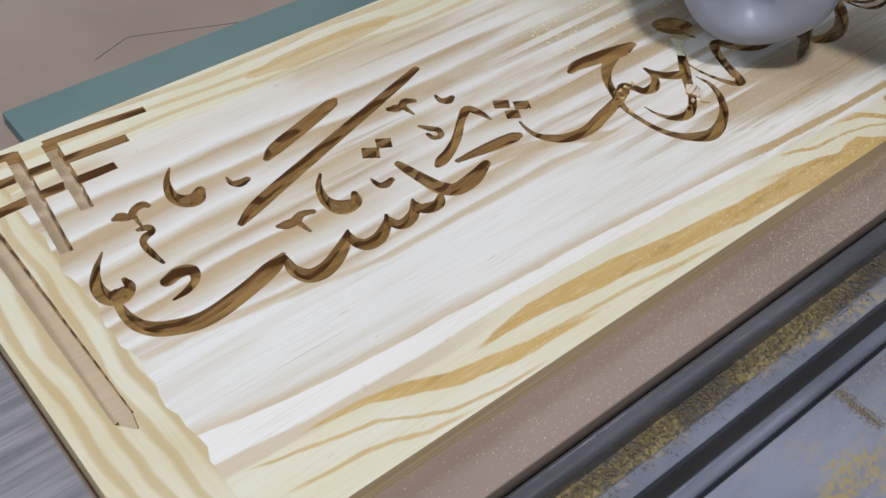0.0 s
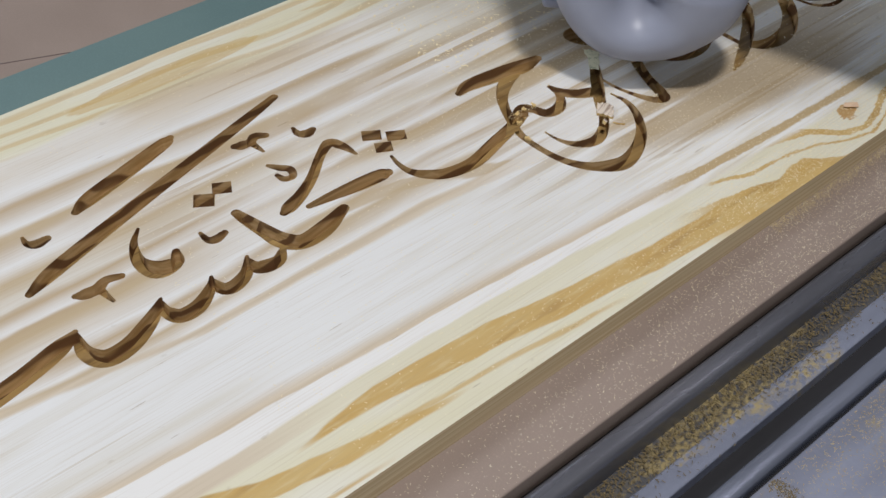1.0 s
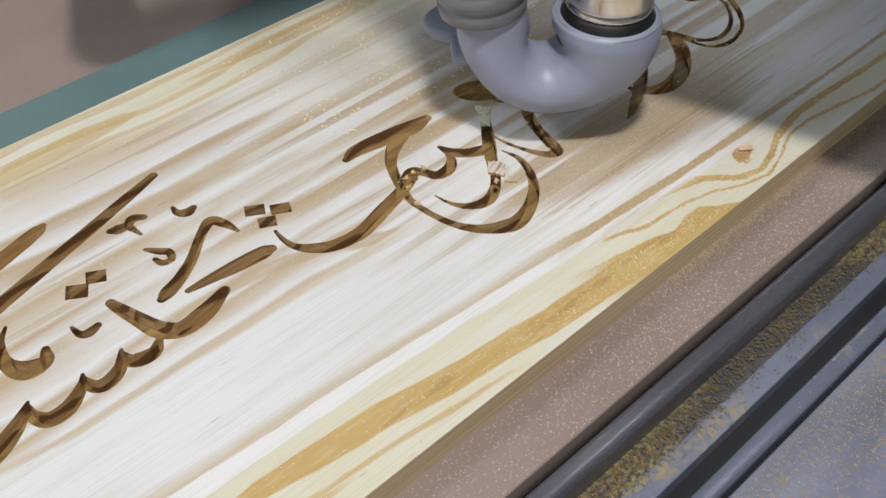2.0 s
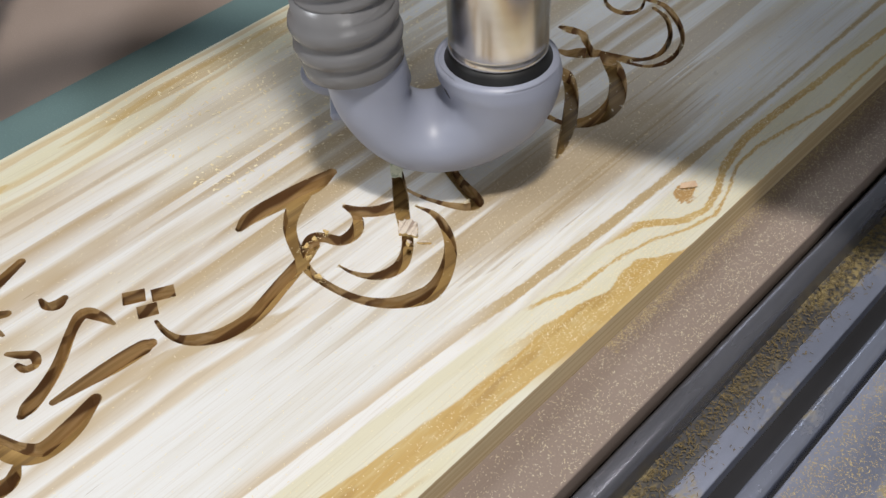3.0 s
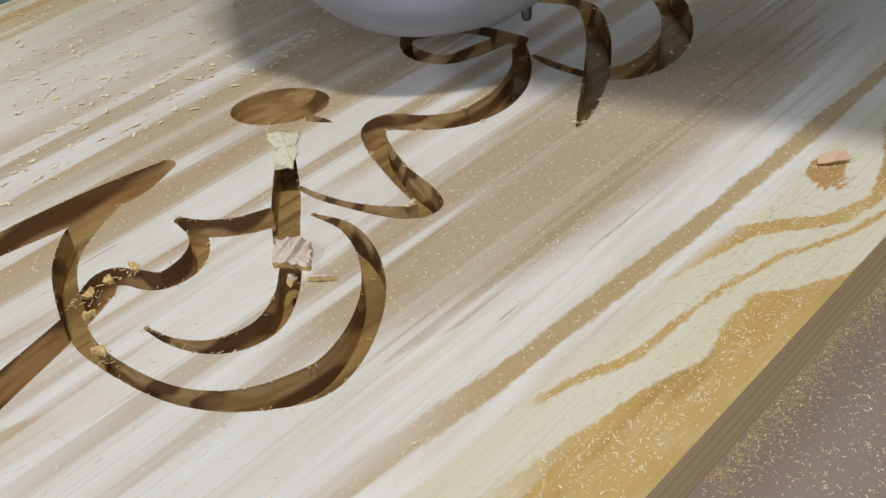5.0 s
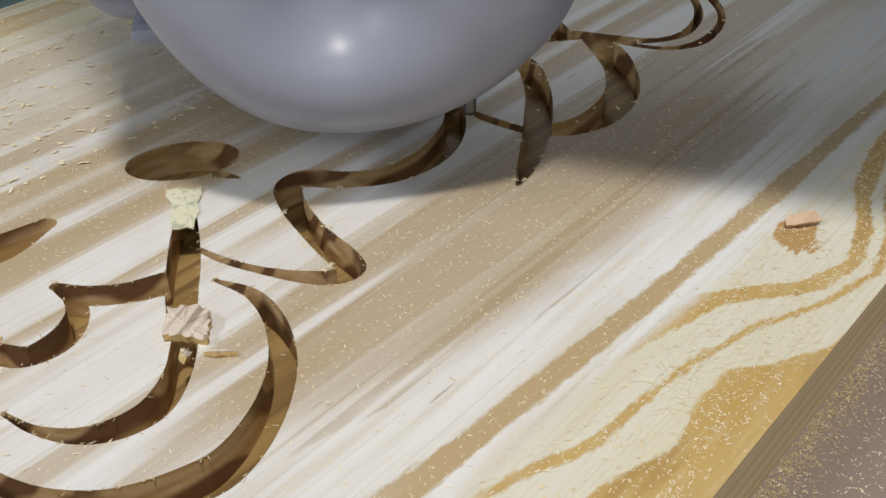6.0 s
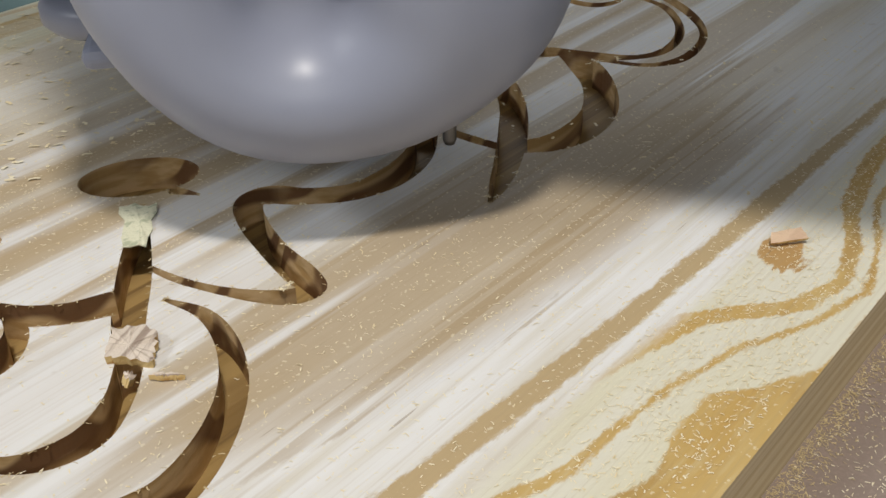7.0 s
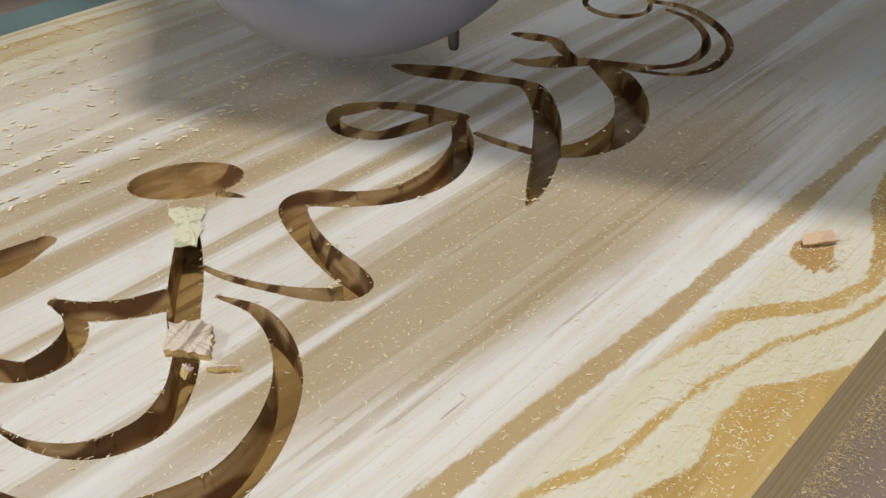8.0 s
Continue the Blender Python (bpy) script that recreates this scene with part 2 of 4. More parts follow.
    front_face = grain(front_face, gold, [(0.07, 52), (0.10, 44), (0.13, 37), (0.16, 31), (0.18, 19), (0.20, 10), (0.24, 3), (0.30, 2)], [(0.07, 1), (0.13, 1.6), (0.18, 1.4), (0.30, 1.2)], 0.08, 0.27, 0.75)
    front_face = grain(front_face, gold, [(0.08, 24), (0.14, 18), (0.16, 13), (0.18, 6), (0.22, 1)], [(0.08, 1.2), (0.14, 1.7), (0.22, 1.0)], 0.09, 0.21, 0.7)
    front_face = grain(front_face, gold, [(0.27, 22), (0.34, 17), (0.38, 13), (0.42, 8), (0.47, 3)], [(0.27, 0.8), (0.34, 1.6), (0.42, 1.8), (0.47, 1.0)], 0.28, 0.45, 0.7)
    half_way = k.math("MULTIPLY", k.step(x, 0.585, 0.525), above(trace(top_line), 0.003, -0.003))
    out = k.mix(half_way, out, front_face)
    out = grain(out, warm, top_line, [(0.05, 3), (0.20, 2.2), (0.30, 3.4), (0.42, 4.5), (0.60, 3)], 0.06, 0.52, 0.8, 0.0018)
    # two bleached bands with a tan line between them, just behind the golden grain
    far = k.step(x, 0.520, 0.585)
    a_up = over(curve([(0.54, 88), (0.576, 80), (0.600, 72), (0.632, 68.5), (0.690, 64.5), (0.757, 63.5), (0.834, 65.5), (1.2, 67)]))
    a_low = over(curve([(0.54, 62.5), (0.596, 56.5), (0.638, 53.5), (0.680, 51), (0.735, 49.5), (0.790, 48.1), (0.853, 45.2), (1.2, 44)]))
    b_up = over(curve([(0.54, 53.5), (0.598, 49), (0.640, 46), (0.680, 44.3), (0.740, 41.8), (0.795, 42.4), (1.2, 39)]))
    b_low = over(curve([(0.54, 44), (0.600, 41), (0.640, 40), (0.690, 36.5), (0.740, 36), (0.80, 37), (1.2, 34)]), 0.0025)
    snow = k.mix(k.step(k.noise(k.place(9, 130, 9), 1.0, 3.0), 0.40, 0.72), (0.80, 0.80, 0.79), (0.68, 0.64, 0.55))
    out = k.mix(k.math("MULTIPLY", far, k.math("MULTIPLY", b_low, k.math("SUBTRACT", 1.0, b_up))), out, snow)
    out = k.mix(k.math("MULTIPLY", far, k.math("MULTIPLY", b_up, k.math("SUBTRACT", 1.0, a_low))), out, (0.50, 0.375, 0.21))
    out = k.mix(k.math("MULTIPLY", far, k.math("MULTIPLY", a_low, k.math("SUBTRACT", 1.0, a_up))), out, snow)
    # broad pale and tan stripes under the tool, and a yellowish bleach behind them
    stripe = k.noise(k.place(2.0, 62.0, 8.0), 1.0, 1.2)
    here = k.math("MULTIPLY", k.step(x, 0.42, 0.54), k.math("MULTIPLY", k.step(y, 0.080, 0.115), k.step(y, 0.365, 0.335)))
    out = k.mix(k.math("MULTIPLY", k.math("MULTIPLY", k.step(stripe, 0.455, 0.42), 0.62), here), out, (0.47, 0.365, 0.235))
    out = k.mix(k.math("MULTIPLY", k.math("MULTIPLY", k.step(stripe, 0.49, 0.53), 0.85), here), out, (0.79, 0.79, 0.785))
    out = k.mix(k.math("MULTIPLY", k.step(blob(0.63, 0.310, 0.17, 0.055), 1.0, 0.5), 0.55), out, (0.72, 0.69, 0.60))
    # a film of fine dust round the tool, with the head's soft shadow painted in
    film = k.math("MULTIPLY", k.step(blob(0.66, 0.20, 0.22, 0.14, 0.0, 0.9), 1.1, 0.4), k.step(k.noise(k.place(16, 16, 16), 1.0, 4.0, 0.65), 0.30, 0.68))
    out = k.mix(k.math("MULTIPLY", film, 0.22), out, (0.42, 0.325, 0.20))
    out = k.mix(k.math("MULTIPLY", k.step(k.math("ADD", blob(0.7215, 0.0285, 0.0078, 0.0062, 0.3, 1.9), k.math("MULTIPLY", k.math("SUBTRACT", ye, y), 220.0)), 1.0, 0.75), 0.9), out, OCHRE)
    # fine fibres and short dark flecks
    fib = k.noise(k.place(14.0, 900.0, 60.0), 1.0, 3.0)
    out = k.mix(k.math("MULTIPLY", k.step(fib, 0.48, 0.72), 0.20), out, (0.42, 0.32, 0.20))
    fleck = k.step(k.noise(k.place(34.0, 560.0, 60.0), 1.0, 1.0), 0.76, 0.80)
    out = k.mix(k.math("MULTIPLY", fleck, 0.5), out, (0.25, 0.17, 0.10))
    grime = k.step(k.noise(k.place(70.0, 110.0, 60.0), 1.0, 3.0), 0.70, 0.76)
    out = k.mix(k.math("MULTIPLY", grime, 0.25), out, (0.36, 0.30, 0.22))
    speck = k.math("MULTIPLY", k.step(k.noise(k.place(620, 620, 620), 1.0, 2.0), 0.64, 0.69), k.step(blob(0.74, 0.10, 0.30, 0.30), 1.0, 0.5))
    out = k.mix(k.math("MULTIPLY", speck, 0.55), out, (0.80, 0.73, 0.54))
    k.bump(fib, 0.25, 0.0006)
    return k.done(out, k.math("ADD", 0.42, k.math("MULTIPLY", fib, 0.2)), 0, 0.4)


def pine_cut():
    """Routed pine inside the pockets: browner, with the growth layers showing as streaks."""
    k = Nodes("pine_cut")
    x, y, z = k.axes()
    lay = k.noise(k.place(6.0, 150.0, 330.0), 1.0, 3.0)
    slant = k.math("ADD", k.math("ADD", y, k.math("MULTIPLY", z, 0.9)), k.math("MULTIPLY", k.noise(k.place(8.0, 34.0, 20.0), 1.0, 2.0), 0.055))
    ring = k.math("FRACT", k.math("MULTIPLY", slant, 58.0))
    gap = k.step(k.noise(k.place(9.0, 45.0, 30.0), 1.0, 1.0), 0.30, 0.48)
    c = k.mix(k.step(lay, 0.35, 0.65), (0.49, 0.31, 0.13), (0.64, 0.45, 0.24))
    c = k.mix(k.math("MULTIPLY", k.math("MULTIPLY", k.step(ring, 0.42, 0.60), k.step(ring, 1.0, 0.88)), k.math("MULTIPLY", gap, 0.92)), c, (0.15, 0.07, 0.032))
    k.bump(lay, 0.3, 0.0008)
    return k.done(c, 0.6, 0, 0.3)


def pine_bottom():
    """The pockets' milled floor: pine with growth rings met at a slant."""
    k = Nodes("pine_bottom")
    x, y, z = k.axes()
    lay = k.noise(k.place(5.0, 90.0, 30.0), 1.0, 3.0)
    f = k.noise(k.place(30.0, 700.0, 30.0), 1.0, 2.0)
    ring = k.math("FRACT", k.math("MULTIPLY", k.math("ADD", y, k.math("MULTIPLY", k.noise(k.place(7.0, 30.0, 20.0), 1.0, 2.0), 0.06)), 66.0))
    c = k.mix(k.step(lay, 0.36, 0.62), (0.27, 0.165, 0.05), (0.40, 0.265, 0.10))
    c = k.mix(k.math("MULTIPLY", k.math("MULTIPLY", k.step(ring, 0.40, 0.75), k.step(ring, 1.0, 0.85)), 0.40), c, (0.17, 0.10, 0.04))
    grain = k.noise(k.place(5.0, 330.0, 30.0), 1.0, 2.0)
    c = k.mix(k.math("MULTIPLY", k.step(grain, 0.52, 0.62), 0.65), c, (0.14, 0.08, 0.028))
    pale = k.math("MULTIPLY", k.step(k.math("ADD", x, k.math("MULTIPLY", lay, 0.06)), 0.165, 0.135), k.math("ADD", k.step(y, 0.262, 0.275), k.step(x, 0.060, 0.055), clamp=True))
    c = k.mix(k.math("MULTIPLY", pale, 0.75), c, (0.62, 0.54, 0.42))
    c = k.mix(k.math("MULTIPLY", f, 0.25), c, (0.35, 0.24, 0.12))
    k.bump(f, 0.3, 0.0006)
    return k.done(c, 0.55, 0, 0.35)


def pine_edge():
    k = Nodes("pine_edge")
    lay = k.noise(k.place(3.0, 50.0, 420.0), 1.0, 3.0)
    c = k.mix(k.step(lay, 0.38, 0.62), (0.62, 0.48, 0.27), (0.78, 0.66, 0.45))
    c = k.mix(k.math("MULTIPLY", k.noise(k.place(9, 9, 60), 1.0, 2.0), 0.4), c, (0.60, 0.46, 0.27))
    k.bump(lay, 0.35, 0.0006)
    return k.done(c, 0.6, 0, 0.3)


def pine_cap():
    """The end strip, whose grain runs across the board."""
    k = Nodes("pine_cap")
    w = k.math("SUBTRACT", k.noise(k.place(11.0, 7.0, 3.0), 1.0, 2.5), 0.5)
    x, y, z = k.axes()
    f = k.math("FRACT", k.math("MULTIPLY", k.math("ADD", x, k.math("MULTIPLY", w, 0.045)), 62.0))
    r = k.math("MULTIPLY", k.step(f, 0.35, 0.62), k.step(f, 1.0, 0.82))
    c = k.mix(k.step(k.noise(k.place(20, 9, 5), 1.0, 2.0), 0.35, 0.65), (0.71, 0.68, 0.56), (0.66, 0.60, 0.42))
    c = k.mix(k.math("MULTIPLY", r, k.math("ADD", 0.25, k.math("MULTIPLY", k.noise(k.place(14, 5, 4), 1.0, 2.0), 0.8))), c, (0.50, 0.36, 0.16))
    fib = k.noise(k.place(900.0, 14.0, 60.0), 1.0, 2.0)
    c = k.mix(k.math("MULTIPLY", k.step(fib, 0.5, 0.8), 0.2), c, (0.4, 0.3, 0.18))
    k.bump(fib, 0.2, 0.0006)
    return k.done(c, 0.45, 0, 0.4)


def mdf(name, a, b):
    k = Nodes(name)
    n = k.noise(k.place(7, 7, 7), 1.0, 4.0)
    f = k.noise(k.place(900, 900, 900), 1.0, 2.0)
    c = k.mix(k.step(n, 0.3, 0.7), a, b)
    c = k.mix(k.math("MULTIPLY", k.step(f, 0.5, 0.75), 0.35), c, tuple(min(1, v * 1.5) for v in a))
    k.bump(f, 0.2, 0.0005)
    return k.done(c, 0.75, 0, 0.3)


def steel(name, colour, rough, metal=0.8, dusty=0.0):
    k = Nodes(name)
    n = k.noise(k.place(6, 30, 30), 1.0, 4.0)
    f = k.noise(k.place(300, 300, 300), 1.0, 3.0)
    c = k.mix(k.step(n, 0.35, 0.7), colour, tuple(v * 0.7 for v in colour))
    if dusty:
        d = k.math("MULTIPLY", k.step(k.noise(k.place(11, 26, 10), 1.0, 5.0, 0.65), 0.60 - dusty, 0.72 - dusty), k.step(f, 0.35, 0.6))
        c = k.mix(d, c, (0.34, 0.27, 0.13))
        k.put(k.bsdf.inputs["Metallic"], metal)
        k.bump(f, 0.2, 0.0006)
        return k.done(c, k.math("ADD", rough, k.math("MULTIPLY", d, 0.4), clamp=True), k.math("MULTIPLY", k.math("SUBTRACT", 1.0, d), metal))
    k.bump(f, 0.08, 0.0004)
    return k.done(c, k.math("ADD", rough, k.math("MULTIPLY", n, 0.15)), metal)


def plastic(name, colour, rough):
    k = Nodes(name)
    n = k.noise(k.place(14, 14, 14), 1.0, 3.0)
    f = k.noise(k.place(160, 160, 160), 1.0, 2.0)
    c = k.mix(k.step(n, 0.3, 0.8), colour, tuple(v * 0.85 for v in colour))
    k.bump(f, 0.06, 0.0006)
    return k.done(c, k.math("ADD", rough, k.math("MULTIPLY", f, 0.12)), 0, 0.5)


def shavings(name, a, b):
    k = Nodes(name)
    n = k.nt.nodes.new("ShaderNodeNewGeometry")
    c = k.mix(n.outputs["Random Per Island"], a, b)
    return k.done(c, 0.7, 0, 0.3)


def patchy(name, a, b, scale):
    k = Nodes(name)
    n = k.noise(k.place(*scale), 1.0, 3.0)
    f = k.noise(k.place(900, 900, 900), 1.0, 2.0)
    c = k.mix(k.step(n, 0.50, 0.64), a, b)
    c = k.mix(k.math("MULTIPLY", f, 0.3), c, tuple(v * 0.8 for v in a))
    k.bump(f, 0.5, 0.0008)
    return k.done(c, 0.75, 0, 0.25)


def laminate():
    k = Nodes("grey_laminate")
    g = k.noise(k.place(9.0, 120.0, 10.0), 1.0, 4.0)
    f = k.noise(k.place(12.0, 600.0, 10.0), 1.0, 3.0)
    c = k.mix(k.step(g, 0.3, 0.7), (0.17, 0.17, 0.20), (0.30, 0.295, 0.33))
    c = k.mix(k.math("MULTIPLY", k.step(f, 0.5, 0.7), 0.5), c, (0.14, 0.14, 0.16))
    return k.done(c, 0.45, 0, 0.4)


M_FACE, M_CUT, M_EDGE, M_CAP, M_BOTTOM = pine_face(), pine_cut(), pine_edge(), pine_cap(), pine_bottom()
M_MDF, M_MDF_EDGE = mdf("brown_mdf", (0.27, 0.212, 0.182), (0.32, 0.255, 0.222)), mdf("brown_mdf_edge", (0.22, 0.16, 0.11), (0.28, 0.20, 0.14))
M_GREEN = mdf("green_mdf", (0.115, 0.185, 0.19), (0.14, 0.215, 0.215))
# M_DARK is near-black: the shade down in the slots is put into its colour
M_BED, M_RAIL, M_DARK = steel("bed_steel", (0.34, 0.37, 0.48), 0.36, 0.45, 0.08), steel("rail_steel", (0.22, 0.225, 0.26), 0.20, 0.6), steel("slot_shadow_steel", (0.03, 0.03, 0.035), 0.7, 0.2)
M_STRIP = steel("strip_steel", (0.33, 0.36, 0.46), 0.26, 0.55, 0.02)
M_CHANNEL = steel("channel_steel", (0.12, 0.12, 0.13), 0.6, 0.3, 0.12)
M_SHOE, M_RIB, M_CHROME, M_RUBBER = plastic("grey_plastic", (0.32, 0.345, 0.44), 0.33), plastic("grey_hose", (0.20, 0.20, 0.21), 0.18), steel("chrome", (0.75, 0.70, 0.64), 0.16, 1.0), plastic("black_rubber", (0.012, 0.012, 0.013), 0.45)
M_EDGE_DUST = shavings("edge_sawdust", (0.62, 0.50, 0.30), (0.45, 0.35, 0.19))
M_CHIP, M_DUST = shavings("pine_shavings", (0.88, 0.82, 0.64), (0.80, 0.68, 0.43)), shavings("brown_dust", (0.24, 0.18, 0.085), (0.11, 0.085, 0.045))
M_BOTTOM_PALE, M_TORN, M_PUTTY = patchy("pale_torn_pine", (0.70, 0.61, 0.52), (0.33, 0.25, 0.20), (20, 420, 40)), patchy("torn_pine", (0.74, 0.55, 0.26), (0.50, 0.28, 0.09), (200, 300, 300)), patchy("filler", (0.74, 0.73, 0.55), (0.45, 0.48, 0.33), (260, 340, 100))
M_FLAKE = patchy("flake_pine", (0.74, 0.54, 0.38), (0.66, 0.46, 0.32), (90, 200, 90))
M_LAM, M_BIT = laminate(), steel("cutter_steel", (0.20, 0.20, 0.21), 0.3, 1.0)
M_WALL, M_FLOOR, M_PENCIL = mdf("workshop_plaster", (0.55, 0.55, 0.54), (0.62, 0.62, 0.60)), mdf("workshop_concrete", (0.25, 0.25, 0.25), (0.33, 0.32, 0.31)), plastic("graphite", (0.10, 0.07, 0.07), 0.5)


# ---- mesh helpers ----
def part(name, bm, material, parent=None, label="", smooth=False):
    """Link a bmesh as one mesh object, under a thing or on its own."""
    me = bpy.data.meshes.new(name)
    bm.to_mesh(me)
    bm.free()
    for m in material if isinstance(material, (list, tuple)) else [material]:
        me.materials.append(m)
    if smooth:
        me.shade_smooth()
    ob = new(name, me)
    ob.parent = parent
    if label:
        tagged(ob, label)
    return ob


def box(x0, x1, y0, y1, z0, z1, bevel=0.0, segments=2):
    bm = bmesh.new()
    bmesh.ops.create_cube(bm, size=1.0)
    for v in bm.verts:
        v.co = Vector(((x0, x1)[v.co.x > 0], (y0, y1)[v.co.y > 0], (z0, z1)[v.co.z > 0]))
    if bevel:
        bmesh.ops.bevel(bm, geom=bm.edges[:], offset=bevel, segments=segments, affect="EDGES", profile=0.5)
    return bm


def smooth_path(points, per=6):
    """Catmull-Rom through the points (tuples of any length)."""
    p = [np.array(q, float) for q in points]
    p = [2 * p[0] - p[1], *p, 2 * p[-1] - p[-2]]
    out = []
    for i in range(1, len(p) - 2):
        a, b, c, d = p[i - 1:i + 3]
        for s in range(per):
            u = s / per
            out.append(0.5 * (2 * b + (c - a) * u + (2 * a - 5 * b + 4 * c - d) * u * u + (3 * b - a - 3 * c + d) * u ** 3))
    return [*out, p[-2]]


def sweep(path, segments=32, close=True, flip=False):
    """A tube through rows of (x, y, z, radius)."""
    bm = bmesh.new()
    path = [[float(v) for v in p] for p in path]
    pts = [Vector(p[:3]) for p in path]
    up, rings = Vector((0, 1, 0)), []
    for i, p in enumerate(path):
        d = (pts[min(i + 1, len(pts) - 1)] - pts[max(i - 1, 0)]).normalized()
        side = up.cross(d).normalized()
        nrm = d.cross(side)
        rings.append([bm.verts.new(pts[i] + p[3] * (math.cos(a) * side + math.sin(a) * nrm)) for a in (2 * math.pi * j / segments for j in range(segments))])
    for a, b in zip(rings, rings[1:]):
        for j in range(segments):
            bm.faces.new((a[j], a[(j + 1) % segments], b[(j + 1) % segments], b[j]))
    if close:
        bm.faces.new(rings[0][::-1])
        bm.faces.new(rings[-1])
    bmesh.ops.recalc_face_normals(bm, faces=bm.faces)
    return bm


def lathe(profile, segments=48):
    """Turn (radius, z) rows about the z axis."""
    bm = bmesh.new()
    rings = [[bm.verts.new((r * math.cos(a), r * math.sin(a), z)) for a in (2 * math.pi * j / segments for j in range(segments))] for r, z in profile]
    for a, b in zip(rings, rings[1:]):
        for j in range(segments):
            bm.faces.new((a[j], a[(j + 1) % segments], b[(j + 1) % segments], b[j]))
    bm.faces.new(rings[0])
    bm.faces.new(rings[-1])
    bmesh.ops.recalc_face_normals(bm, faces=bm.faces)
    return bm


# ---- the carved board ----
LONG, WIDE, THICK, DEEP = 1.32, 0.40, 0.020, 0.0120
CAP = 0.062         # width of the end strip


def pen_cells(rows, rounded):
    """The flat cells of a pen stroke, from rows of (x, y, width) in millimetres: quads along it and round ends."""
    if rounded == 2:
        cx, cy, rx, ry, lean = rows[0]
        m = Matrix.Rotation(radians(lean), 2)
        return [[(Vector((cx, cy)) + m @ Vector((rx * math.cos(t), ry * math.sin(t)))) / 1000 for t in (math.tau * j / 40 for j in range(40))]]
    path = smooth_path(rows, 6) if rounded else [np.array(r, float) for r in rows]
    path = [p / 1000 for p in path]
    left, right = [], []
    for i, p in enumerate(path):
        d = path[min(i + 1, len(path) - 1)][:2] - path[max(i - 1, 0)][:2]
        d = d / (np.hypot(*d) + 1e-9)
        n, w = np.array((-d[1], d[0])), max(p[2], 0.0012) / 2
        left.append(p[:2] + n * w)
        right.append(p[:2] - n * w)
    cells = [c for i in range(len(path) - 1) for c in ([left[i], right[i], right[i + 1]], [left[i], right[i + 1], left[i + 1]])]
    if rounded:
        for p in (path[0], path[-1]):
            w = max(p[2], 0.0012) / 2
            cells.append([p[:2] + w * np.array((math.cos(t), math.sin(t))) for t in (math.tau * j / 12 for j in range(12))])
    out = []
    for c in cells:
        area = sum(c[i][0] * c[i - 1][1] - c[i - 1][0] * c[i][1] for i in range(len(c)))
        if abs(area) > 1e-8:
            out.append(c if area < 0 else c[::-1])
    return out


